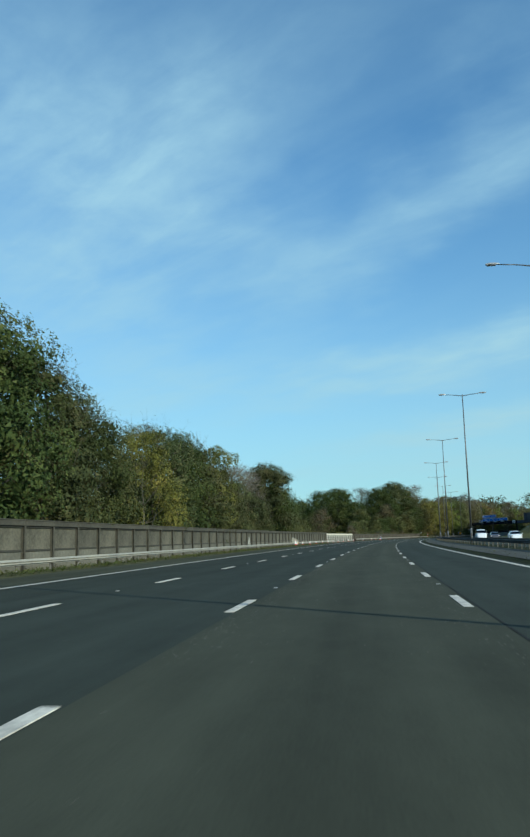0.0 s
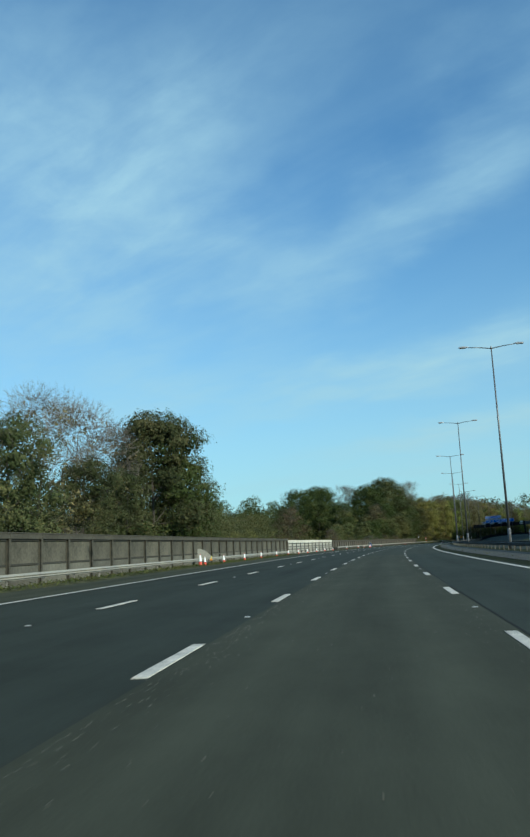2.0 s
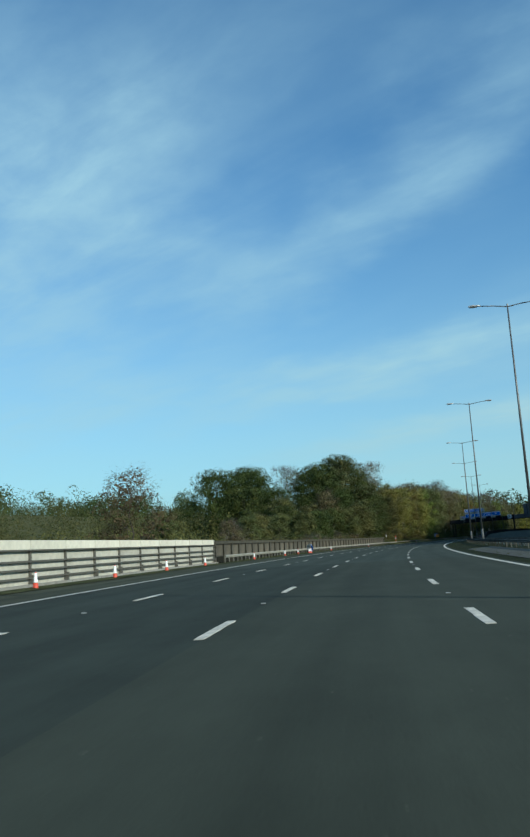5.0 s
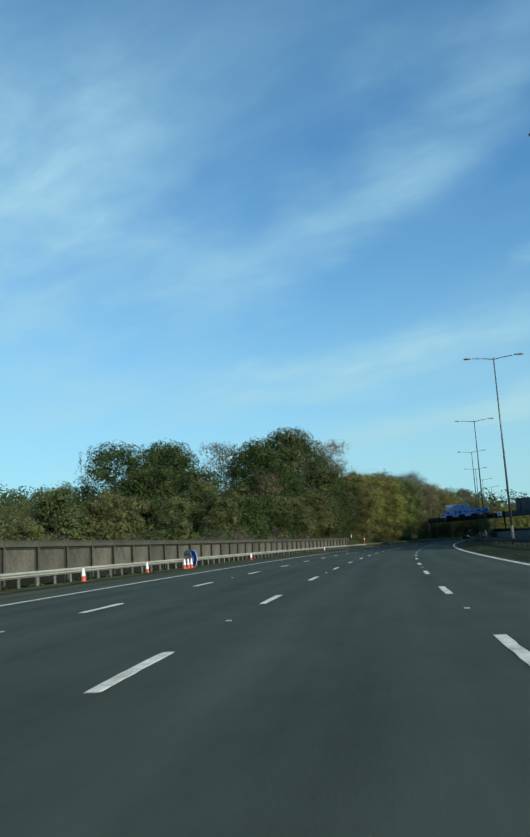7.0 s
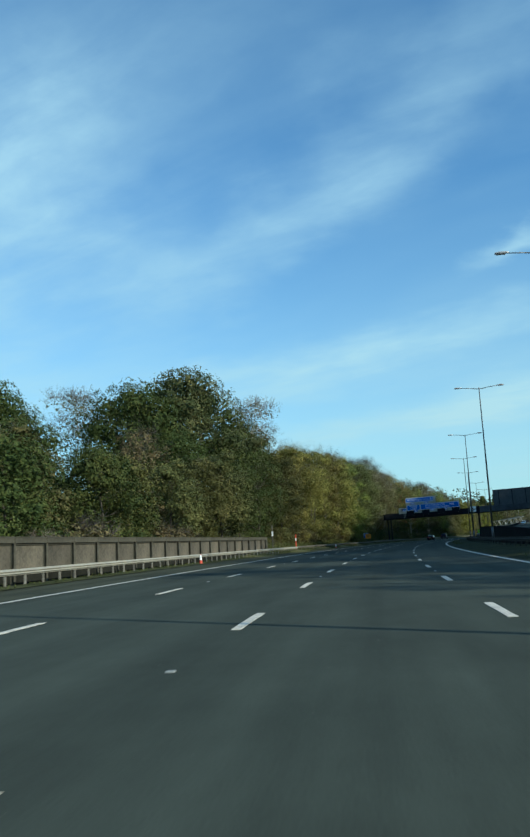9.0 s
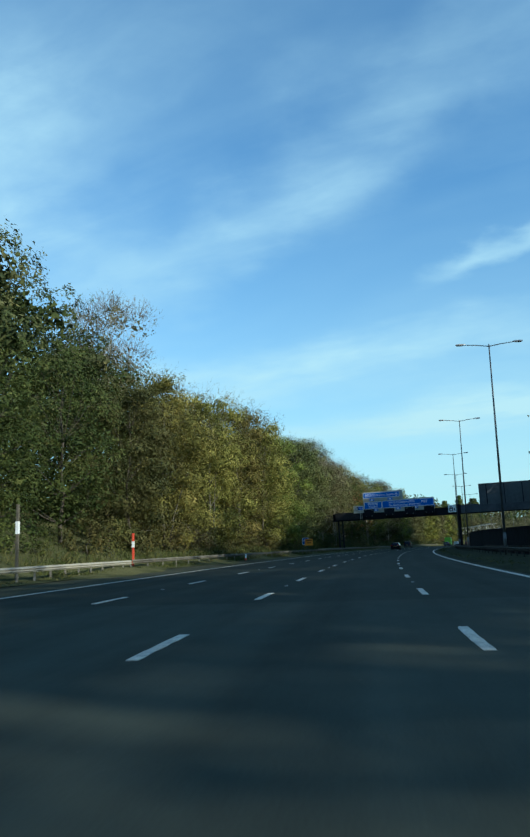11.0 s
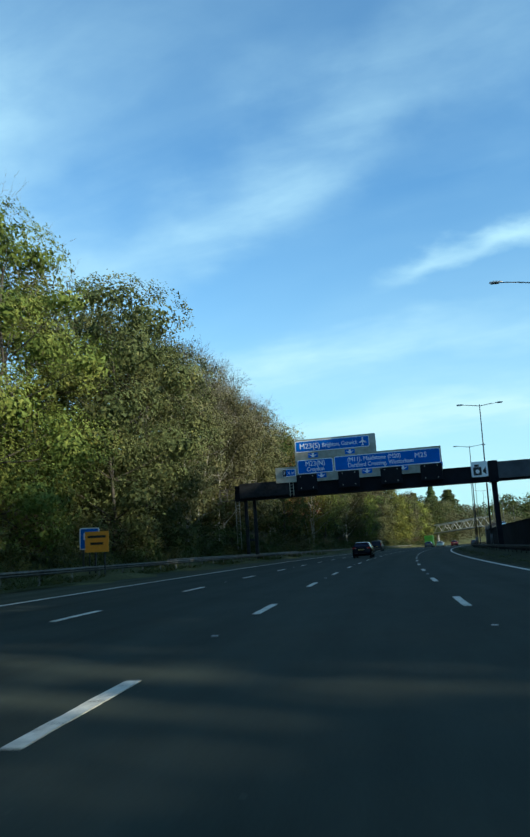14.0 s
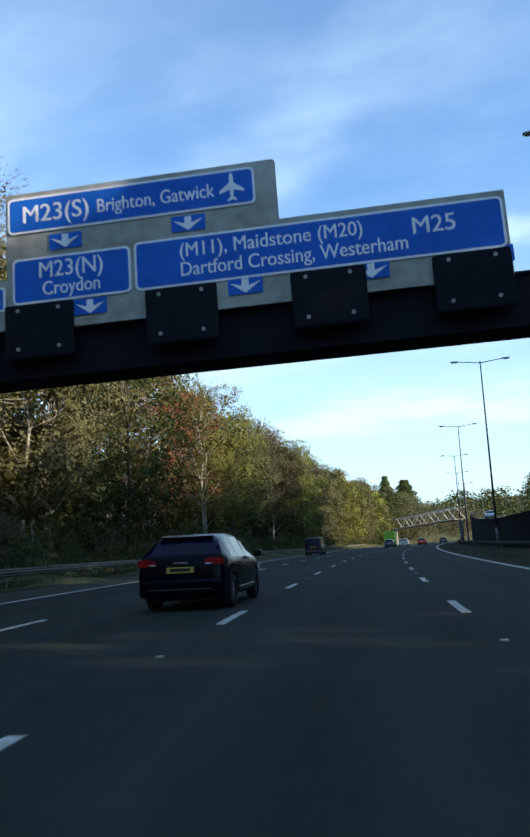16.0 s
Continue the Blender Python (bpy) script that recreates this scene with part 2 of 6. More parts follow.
PAINT = material("road_paint", (0.53, 0.49, 0.41), 0.7, vary=0.38, scale=22, coarse=3, bump=0.2, place="World")
STUD = material("stud_white", (0.30, 0.30, 0.28), 0.3, vary=0.1)
GRASS = material("grass", (0.050, 0.068, 0.022), 0.95, spec=0.1, vary=0.5, scale=9, coarse=0.35, bump=0.8, place="World", tint=(0.085, 0.080, 0.035))
VERGE = material("verge", (0.034, 0.047, 0.017), 0.95, spec=0.06, vary=0.5, scale=14, coarse=0.5, bump=0.8, place="World", tint=(0.062, 0.064, 0.030))
VERGE_DUSTY = material("verge_dusty", (0.056, 0.064, 0.026), 0.95, spec=0.06, vary=0.5, scale=10, coarse=0.9, bump=0.9, place="World", tint=(0.078, 0.076, 0.042))
# green lowered well below the verge's, to carry the shade of the trees
MEDIAN_GRASS_SHADED = material("median_grass_shaded", (0.015, 0.023, 0.009), 0.95, spec=0.05, vary=0.5, scale=12, coarse=0.5, bump=0.8, place="World", tint=(0.026, 0.029, 0.013))
GRAVEL = material("gravel", (0.048, 0.047, 0.035), 0.95, vary=0.4, scale=18, coarse=0.6, bump=0.8, place="World")
BLADES = leaf_material("grass_blades", [(0.0, (0.036, 0.056, 0.016)), (0.5, (0.072, 0.092, 0.028)), (1.0, (0.150, 0.140, 0.052))])
FENCE = material("fence_board", (0.066, 0.063, 0.041), 0.85, vary=0.4, scale=7, coarse=0.8, bump=0.3, spread=0.2, tint=(0.090, 0.081, 0.056))
FENCE_BROWN = material("fence_board_brown", (0.074, 0.066, 0.047), 0.85, vary=0.4, scale=7, coarse=0.8, bump=0.3, spread=0.25, tint=(0.094, 0.080, 0.057))
# far darker colour than PLINTH, for the second fence
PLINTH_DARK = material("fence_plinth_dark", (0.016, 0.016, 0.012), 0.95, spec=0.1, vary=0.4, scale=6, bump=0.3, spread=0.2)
FENCE_DARK = material("fence_dark", (0.036, 0.034, 0.024), 0.85, vary=0.35, scale=9, bump=0.25)
FENCE_CAP = material("fence_cap", (0.066, 0.060, 0.041), 0.85, vary=0.35, scale=6, bump=0.2, spread=0.12)
PLINTH = material("fence_plinth", (0.108, 0.102, 0.076), 0.9, vary=0.35, scale=6, bump=0.25, spread=0.2)
GALV = material("galvanised", (0.37, 0.355, 0.30), 0.6, 0.2, vary=0.25, scale=5, coarse=0.5, bump=0.05, place="World", tint=(0.33, 0.31, 0.25))
GALV_POST = material("galvanised_post", (0.22, 0.21, 0.18), 0.7, 0.15, vary=0.35, scale=6, bump=0.1, spread=0.25)
GALV_DARK = material("galvanised_dark", (0.085, 0.08, 0.07), 0.85, 0.0, spec=0.15, vary=0.4, scale=6, bump=0.1)
CREAM = material("cream_steel", (0.62, 0.58, 0.47), 0.65, vary=0.12, scale=3, coarse=0.5, bump=0.05, spread=0.06)
CREAM_PANEL = material("cream_panel", (0.41, 0.39, 0.325), 0.7, vary=0.18, scale=4, bump=0.05, spread=0.1)
RAIL_DULL = material("rail_dull", (0.12, 0.112, 0.09), 0.8, spec=0.2, vary=0.4, scale=5, coarse=0.6, bump=0.05, place="World")
RAIL_DARKER = material("rail_darker", (0.040, 0.039, 0.033), 0.85, spec=0.15, vary=0.4, scale=5, coarse=0.6, bump=0.05, place="World")
RAIL_DARK = material("rail_dark", (0.09, 0.085, 0.07), 0.6, vary=0.3)
POLE = material("lamp_column", (0.115, 0.118, 0.118), 0.5, 0.5, vary=0.2, scale=4, bump=0.03)
LAMP_HEAD = material("lamp_head", (0.36, 0.36, 0.35), 0.45, 0.3, vary=0.1)
LAMP_GLASS = glass_material("lamp_bowl", (0.22, 0.22, 0.21), 0.2)
ORANGE = material("cone_orange", (0.60, 0.070, 0.036), 0.55, vary=0.15, scale=10)
SLEEVE = material("cone_sleeve", (0.80, 0.80, 0.77), 0.5, vary=0.1, scale=10)
STEEL_DARK = material("gantry_steel", (0.009, 0.010, 0.014), 0.8, 0.0, spec=0.15, vary=0.25, scale=2, coarse=0.4, bump=0.03)
STEEL_WORN = material("gantry_box", (0.022, 0.022, 0.024), 0.8, 0.0, spec=0.15, vary=0.45, scale=3, coarse=0.7, bump=0.05)
COVER_GREY = material("cover_grey", (0.055, 0.06, 0.07), 0.75, vary=0.3, scale=2.5, coarse=0.5, bump=0.03)
BACKING = material("sign_backing", (0.34, 0.33, 0.27), 0.75, vary=0.22, scale=2.5, coarse=0.5, bump=0.04, tint=(0.36, 0.36, 0.31))
SIGN_BLUE = material("sign_blue", (0.006, 0.125, 0.52), 0.5, spec=0.12, vary=0.10, scale=2, coarse=0.5, bump=0.02)
SIGN_WHITE = material("sign_white", (0.80, 0.82, 0.82), 0.4, vary=0.06, scale=4, bump=0.0)
SIGN_BLACK = material("sign_black", (0.010, 0.010, 0.011), 0.5, vary=0.1, bump=0.0)
LAMP_YELLOW = material("lamp_yellow", (0.66, 0.62, 0.22), 0.4, vary=0.12)
SIGN_ORANGE = material("sign_orange", (0.75, 0.27, 0.02), 0.5, vary=0.1)
SIGN_BACK = material("sign_back", (0.075, 0.085, 0.095), 0.6, 0.2, vary=0.2, scale=1.5, bump=0.02)
# mottled concrete; the shade on the ramp wall is put into this near-black colour
WALL_SHADED = material("wall_shaded", (0.010, 0.011, 0.013), 0.95, vary=0.5, scale=2, coarse=0.25, bump=0.2, place="World", spec=0.05)
CONCRETE = material("concrete", (0.24, 0.23, 0.20), 0.9, vary=0.3, scale=3, coarse=0.3, bump=0.2, place="World")
TRUSS = material("truss_paint", (0.52, 0.50, 0.44), 0.6, vary=0.2, scale=3)
BARK = material("bark", (0.062, 0.052, 0.039), 0.95, vary=0.4, scale=6, coarse=1, bump=0.6)
BARK_BIRCH = material("bark_birch", (0.30, 0.27, 0.22), 0.85, vary=0.5, scale=5, coarse=1.2, bump=0.3)
BARK_PALE = material("bark_pale", (0.10, 0.09, 0.068), 0.9, vary=0.35, scale=6, coarse=1, bump=0.4)
TYRE = material("tyre", (0.016, 0.016, 0.017), 0.9, vary=0.2)
RIM = material("rim", (0.45, 0.45, 0.47), 0.35, 0.8, vary=0.1, bump=0)
TRIM = material("black_trim", (0.015, 0.015, 0.016), 0.55, vary=0.1, bump=0)
CHROME = material("bright_trim", (0.6, 0.6, 0.62), 0.2, 0.9, vary=0.05, bump=0)
CAR_GLASS = glass_material("car_glass", (0.003, 0.005, 0.010), 0.05, 0.0, 0.3)
REAR_GLASS = glass_material("rear_glass", (0.004, 0.006, 0.020), 0.08, 0.0, 0.16)
TAIL = material("tail_red", (0.30, 0.008, 0.007), 0.2, vary=0.5, scale=22, coarse=9, bump=0, coat=0.4)
TAIL_CLEAR = material("tail_clear", (0.6, 0.5, 0.48), 0.2, vary=0.1, bump=0, coat=0.6)
PLATE = material("plate_yellow", (0.50, 0.33, 0.05), 0.5, vary=0.05, bump=0)
PLATE_W = material("plate_white", (0.75, 0.75, 0.72), 0.5, vary=0.05, bump=0)


def car_paint(name, color, rough=0.25, metal=0.3, coat=0.25, spec=0.35):
    return material(name, color, rough, metal, vary=0.08, scale=3, bump=0, coat=coat, spec=spec)


BLACK_BLUE = car_paint("paint_black", (0.002, 0.003, 0.007), 0.2, 0.0, 0.03, 0.08)
NAVY = car_paint("paint_navy", (0.005, 0.008, 0.016), 0.35, 0.0, 0.08, 0.25)
WHITE_CAR = car_paint("paint_white", (0.72, 0.73, 0.74), 0.3, 0.0)
GREY_CAR = car_paint("paint_grey", (0.10, 0.10, 0.11))
RED_DARK = car_paint("paint_dark_red", (0.10, 0.015, 0.018))
LIME = car_paint("paint_lime", (0.30, 0.62, 0.05), 0.4, 0.0)

LEAF_DARK = leaf_material("leaf_dark", [(0.0, (0.019, 0.031, 0.010)), (0.5, (0.046, 0.066, 0.018)), (1.0, (0.108, 0.118, 0.034))])
LEAF_GREEN = leaf_material("leaf_green", [(0.0, (0.044, 0.066, 0.014)), (0.5, (0.124, 0.150, 0.032)), (1.0, (0.24, 0.24, 0.058))])
LEAF_OLIVE = leaf_material("leaf_olive", [(0.0, (0.052, 0.066, 0.014)), (0.5, (0.150, 0.165, 0.034)), (1.0, (0.33, 0.305, 0.075))])
LEAF_GOLD = leaf_material("leaf_gold", [(0.0, (0.052, 0.055, 0.015)), (0.5, (0.145, 0.141, 0.036)), (1.0, (0.32, 0.282, 0.080))])
LEAF_MOSS = leaf_material("leaf_moss", [(0.0, (0.034, 0.046, 0.016)), (0.5, (0.084, 0.097, 0.034)), (1.0, (0.185, 0.175, 0.062))])
LEAF_BRONZE = leaf_material("leaf_bronze", [(0.0, (0.021, 0.031, 0.013)), (0.45, (0.058, 0.072, 0.026)), (0.75, (0.098, 0.099, 0.042)), (1.0, (0.165, 0.155, 0.055))])
LEAF_RUST = leaf_material("leaf_rust", [(0.0, (0.046, 0.041, 0.020)), (0.5, (0.120, 0.102, 0.048)), (1.0, (0.235, 0.180, 0.085))])
LEAF_RED = leaf_material("leaf_red", [(0.0, (0.075, 0.045, 0.016)), (0.5, (0.22, 0.105, 0.040)), (1.0, (0.36, 0.15, 0.065))])
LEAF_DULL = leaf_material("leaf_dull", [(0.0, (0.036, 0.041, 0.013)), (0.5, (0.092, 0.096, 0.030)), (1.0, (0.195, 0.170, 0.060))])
LEAF_BUFF = leaf_material("leaf_buff", [(0.0, (0.046, 0.050, 0.020)), (0.5, (0.112, 0.112, 0.047)), (1.0, (0.225, 0.195, 0.095))])
# dull autumn leaves, greyed so that the colour carries the haze of distance
LEAF_FAR = leaf_material("leaf_far", [(0.0, (0.046, 0.052, 0.024)), (0.5, (0.105, 0.105, 0.048)), (1.0, (0.185, 0.165, 0.075))])
TWIG = leaf_material("twig", [(0.0, (0.075, 0.066, 0.052)), (0.6, (0.15, 0.132, 0.108)), (1.0, (0.24, 0.215, 0.175))])


# ---- mesh helpers ----
def mesh_of(name, bm, mat_, smooth=False):
    me = bpy.data.meshes.new(name)
    bmesh.ops.recalc_face_normals(bm, faces=bm.faces)
    bm.to_mesh(me)
    bm.free()
    me.materials.append(mat_)
    if smooth:
        me.polygons.foreach_set("use_smooth", [True] * len(me.polygons))
    return me


def thing(name, m, label, category, group="", kind=""):
    ob = new(name)
    ob.empty_display_size = 0.3
    ob.matrix_basis = m
    return tagged(ob, label, category, group, kind)


def part(name, bm, mat_, parent, label="", m=None, smooth=False):
    me = bm if isinstance(bm, bpy.types.Mesh) else mesh_of(name, bm, mat_, smooth)
    ob = new(name, me)
    ob.parent = parent
    if m is not None:
        ob.matrix_basis = m
    return tagged(ob, label)


def single(name, bm, mat_, label, category, kind="", smooth=False, group=""):
    me = bm if isinstance(bm, bpy.types.Mesh) else mesh_of(name, bm, mat_, smooth)
    return tagged(new(name, me), label, category, group, kind)


def box(bm, x0, x1, y0, y1, z0, z1, bevel=0.0):
    vs = [bm.verts.new((x, y, z)) for x in (x0, x1) for y in (y0, y1) for z in (z0, z1)]
    fs = [bm.faces.new([vs[i] for i in f]) for f in ((0, 1, 3, 2), (4, 6, 7, 5), (0, 4, 5, 1), (2, 3, 7, 6), (0, 2, 6, 4), (1, 5, 7, 3))]
    if bevel:
        bmesh.ops.bevel(bm, geom=list({e for f in fs for e in f.edges}), offset=bevel, segments=2, affect="EDGES", profile=0.6)
    return bm


def boxed(*args, bevel=0.0):
    return box(bmesh.new(), *args, bevel=bevel)


def tube(bm, p0, p1, r0, r1, n=8, cap=True):
    p0, p1 = Vector(p0), Vector(p1)
    d = (p1 - p0).normalized()
    a = d.orthogonal().normalized()
    b = d.cross(a)
    rings = []
    for p_, r in ((p0, r0), (p1, r1)):
        rings.append([bm.verts.new(p_ + r * (math.cos(2 * math.pi * k / n) * a + math.sin(2 * math.pi * k / n) * b)) for k in range(n)])
    for k in range(n):
        bm.faces.new((rings[0][k], rings[0][(k + 1) % n], rings[1][(k + 1) % n], rings[1][k]))
    if cap:
        bm.faces.new(rings[0][::-1])
        bm.faces.new(rings[1])
    return bm


def rounded(x0, x1, z0, z1, r, y0, y1):
    bm = bmesh.new()
    pts = []
    for cx, cz, a0 in ((x1 - r, z1 - r, 0), (x0 + r, z1 - r, 90), (x0 + r, z0 + r, 180), (x1 - r, z0 + r, 270)):
        for k in range(5):
            a = radians(a0 + k * 22.5)
            pts.append((cx + r * math.cos(a), cz + r * math.sin(a)))
    f = [bm.verts.new((x, y0, z)) for x, z in pts]
    b = [bm.verts.new((x, y1, z)) for x, z in pts]
    bm.faces.new(f)
    bm.faces.new(b[::-1])
    for k in range(len(f)):
        bm.faces.new((f[k], b[k], b[(k + 1) % len(f)], f[(k + 1) % len(f)]))
    return bm


def shape(poly, y0, y1):
    bm = bmesh.new()
    f = [bm.verts.new((x, y0, z)) for x, z in poly]
    b = [bm.verts.new((x, y1, z)) for x, z in poly]
    bm.faces.new(f)
    bm.faces.new(b[::-1])
    for k in range(len(f)):
        bm.faces.new((f[k], b[k], b[(k + 1) % len(f)], f[(k + 1) % len(f)]))
    return bm


def sweep(profile, s0, s1, step=4.0, closed=False, lift=None):
    """A strip or beam along the road whose section is the list of (u, z)."""
    bm = bmesh.new()
    n = max(1, int(round((s1 - s0) / step)))
    last = None
    lane = {}
    for k in range(n + 1):
        s = s0 + (s1 - s0) * k / n
        row = [bm.verts.new(at(s, u, z + (lift(s, u) if lift else 0.0))) for u, z in profile]
        lane.update({v: (u, s) for v, (u, z) in zip(row, profile)})
        if last:
            m = len(profile)
            for j in range(m if closed else m - 1):
                bm.faces.new((last[j], last[(j + 1) % m], row[(j + 1) % m], row[j]))
        last = row
    uv = bm.loops.layers.uv.new("lane")
    for f in bm.faces:
        for loop in f.loops:
            loop[uv].uv = lane[loop.vert]
    return bm


def smooth(a, b, x):
    t = min(1.0, max(0.0, (x - a) / (b - a)))
    return t * t * (3 - 2 * t)


def bank(s, u):
    """Height of the land beside the road."""
    z = -0.08
    if u < -14.4:
        d = -14.4 - u
        wood = smooth(300, 350, s)
        valley = smooth(135, 165, s) * (1 - smooth(215, 260, s))
        z += wood * min(5.0, 0.36 * d) - valley * min(2.5, 0.15 * d) - (1 - wood) * (1 - valley) * min(0.6, 0.05 * d)
        z += 20 * smooth(60, 230, d)
    if u > 27.5:
        d = u - 27.5
        # unseen cutting on the right, added to lift the trees that shade the road
        z += smooth(228, 268, s) * min(11.0, 0.62 * d) + 10 * smooth(120, 500, d)
    return z


# ---- ground, carriageways, verges ----
def land(x, y):
    """Height of the ground at a place."""
    k = int(np.argmin((X_GRID - x) ** 2 + (Y_GRID - y) ** 2))
    h = H_GRID[k]
    dx, dy = x - X_GRID[k], y - Y_GRID[k]
    u = dx * math.cos(h) - dy * math.sin(h)
    far = math.hypot(dx, dy)
    if far > abs(u) + 3:
        z = -0.08 + 24 * smooth(60, 900, far)
    else:
        z = bank(float(S_GRID[k]), float(u))
    hill = 25 * math.exp(-((x - 440) ** 2 + (y - 1110) ** 2) / (2 * 165 ** 2)) * smooth(60, 220, far)
    return z + hill + 22 * smooth(600, 1800, far)


def build_ground():
    def axis(lo, hi, step):
        inner = list(np.arange(lo, hi + 1, step))
        out, d = [], step
        x = inner[-1]
        while x < hi + 2600:
            d *= 1.3
            x += d
            out.append(x)
        left, d, x = [], step, inner[0]
        while x > lo - 2600:
            d *= 1.3
            x -= d
            left.append(x)
        return np.array(left[::-1] + inner + out)
    xs, ys = axis(-120, 480, 6), axis(-80, 880, 6)
    px, py = np.meshgrid(xs, ys)
    flat = np.stack([px.ravel(), py.ravel()], 1)
    zs = [land(x, y) for x, y in flat]
    bm = bmesh.new()
    vs = [bm.verts.new((x, y, z)) for (x, y), z in zip(flat, zs)]
    nx = len(xs)
    for j in range(len(ys) - 1):
        for i in range(nx - 1):
            bm.faces.new((vs[j * nx + i], vs[j * nx + i + 1], vs[(j + 1) * nx + i + 1], vs[(j + 1) * nx + i]))
    single("ground", bm, GRASS, "rough grassland reaching the wooded horizon", "ground", "structure", smooth=True)


build_ground()
END = 860.0
road = single("road", sweep([(-9.45, 0), (5.75, 0)], -60, END), ASPHALT, "dark grey asphalt motorway carriageway with four lanes", "road", "structure")
part("hard_shoulder", sweep([(-13.3, -0.02), (-9.45, 0)], -60, END), ASPHALT_SHOULDER, road, "dusty asphalt hard shoulder")
part("resurfaced_lane", sweep([(-1.72, 0.005), (1.95, 0.005)], -60, 122), ASPHALT_OLD, road, "paler worn lane surface")
part("relaid_lane", sweep([(-1.76, 0.004), (5.25, 0.004)], 122, 186), ASPHALT_MID, road, "smooth mid-grey relaid lane surface")
# paler copy of the asphalt for the sunlit stretch, ending where tree shade starts
part("sunlit_surface", sweep([(-9.44, 0.004), (5.74, 0.004)], 186, 332), ASPHALT_SUNLIT, road, "asphalt surface with sunlight put into its paler colour")
part("tar_joint", sweep([(1.952, 0.009), (1.988, 0.009)], -60, 116), SEAM, road)
part("left_edge_line", sweep([(-9.25, 0.010), (-9.03, 0.010)], -60, END), PAINT, road, "solid white edge line")
part("right_edge_line", sweep([(5.27, 0.010), (5.47, 0.010)], -60, END), PAINT, road, "solid white edge line")


def ramp_height(s):
    """Height of the opposite carriageway, which climbs to the bridge."""
    return float(np.interp(s, (300, 350, 422, 469, 535, 571, 600, 642), (0, 1.1, 1.75, 1.95, 2.0, 2.75, 3.9, 5.5)))


single("opposite_carriageway", sweep([(11.6, 0.0), (27.2, 0.0)], -60, 652, lift=lambda s, u: ramp_height(s)), ASPHALT, "grey asphalt of the opposite carriageway rising to a bridge", "road", "structure")
VERGE_L = single("verge_left", sweep([(-12.75, -0.010), (-13.0, 0.004), (-13.9, 0.03), (-15.0, 0.0), (-17.5, 0.02), (-23.0, 0.05)], -60, END, 3, lift=lambda s, u: bank(s, u) + 0.08 if u < -14 else 0.02), VERGE,
       "weedy grass verge behind the hard shoulder", "verge", "structure", smooth=True)
edge_bm = bmesh.new()
RE = random.Random(12)
last = None
for k in range(380):
    s = -60 + k * 0.6
    fade = 1 - 0.85 * smooth(138, 168, s)
    u = -13.3 + fade * (1.0 + 0.22 * math.sin(s * 0.37) + RE.uniform(-0.14, 0.14))
    row = [edge_bm.verts.new(at(s, a, z)) for a, z in ((-13.4, 0.045), ((u - 13.4) / 2, 0.03), (u, -0.022))]
    if last:
        for j in range(2):
            edge_bm.faces.new((last[j], row[j], row[j + 1], last[j + 1]))
    last = row
part("verge_edge", edge_bm, VERGE_DUSTY, VERGE_L, "ragged weedy edge creeping over the hard shoulder")
single("median", sweep([(5.72, -0.012), (6.3, 0.05), (7.4, 0.16), (9.3, 0.22), (10.6, 0.12), (11.62, -0.01)], -60, END, 3), MEDIAN_GRASS_SHADED, "rough grass central reservation with tree shade in its dark colour", "verge", "structure", smooth=True)
single("median_gravel", sweep([(6.35, 0.075), (7.0, 0.14), (8.2, 0.205)], -60, 205, 3), GRAVEL, "dirty grey gravel strip beside the carriageway", "verge", "structure")
wall_bm = bmesh.new()
rows_ = []
for k in range(69):
    s = 308 + k * 5.0
    top = ramp_height(s) + 0.7 * smooth(306, 320, s)
    rows_.append([wall_bm.verts.new(at(s, u, z)) for u, z in ((11.25, -0.1), (11.25, top), (11.55, top), (11.55, -0.1))])
for a, b in zip(rows_, rows_[1:]):
    for j in range(3):
        wall_bm.faces.new((a[j], a[j + 1], b[j + 1], b[j]))
for row in (rows_[0], rows_[-1]):
    wall_bm.faces.new(row)
ramp_wall = single("ramp_wall", wall_bm, WALL_SHADED, "mottled retaining wall of the ramp with shade in its dark colour", "wall", "structure")
coping = bmesh.new()
last = None
for k in range(67):
    s = 318 + k * 5.0
    top = ramp_height(s) + 0.7
    row = [coping.verts.new(at(s, u, top + z)) for u, z in ((11.2, 0.004), (11.2, 0.12), (11.6, 0.12), (11.6, 0.004))]
    if last:
        for j in range(4):
            coping.faces.new((last[j], last[(j + 1) % 4], row[(j + 1) % 4], row[j]))
    last = row
part("coping", coping, WALL_SHADED, ramp_wall, "coping in the wall's shaded colour")
for z in (0.8,):
    rail_bm = bmesh.new()
    for k in range(24):
        s = 520 + k * 5.0
        tube(rail_bm, at(s, 11.4, ramp_height(s) + 0.8 + z), at(s + 5, 11.4, ramp_height(s + 5) + 0.8 + z), 0.025, 0.025, 5, cap=False)
    part("parapet_rail", rail_bm, GALV_POST, ramp_wall, "grey parapet rail")
for k in range(25):
    s = 520 + k * 5.0
    part("parapet_post", tube(bmesh.new(), at(s, 11.4, ramp_height(s) + 0.7), at(s, 11.4, ramp_height(s) + 1.62), 0.025, 0.025, 5), GALV_POST, ramp_wall)


# ---- street lamps ----
LAMP_S = [0.4, 37.7, 76.4, 114.2, 152.2, 191.5, 227.8, 263.9, 298.9, 336.0, 372.2, 407.6, 443.3, 483.3] + [520.0 + 37 * k for k in range(7)]


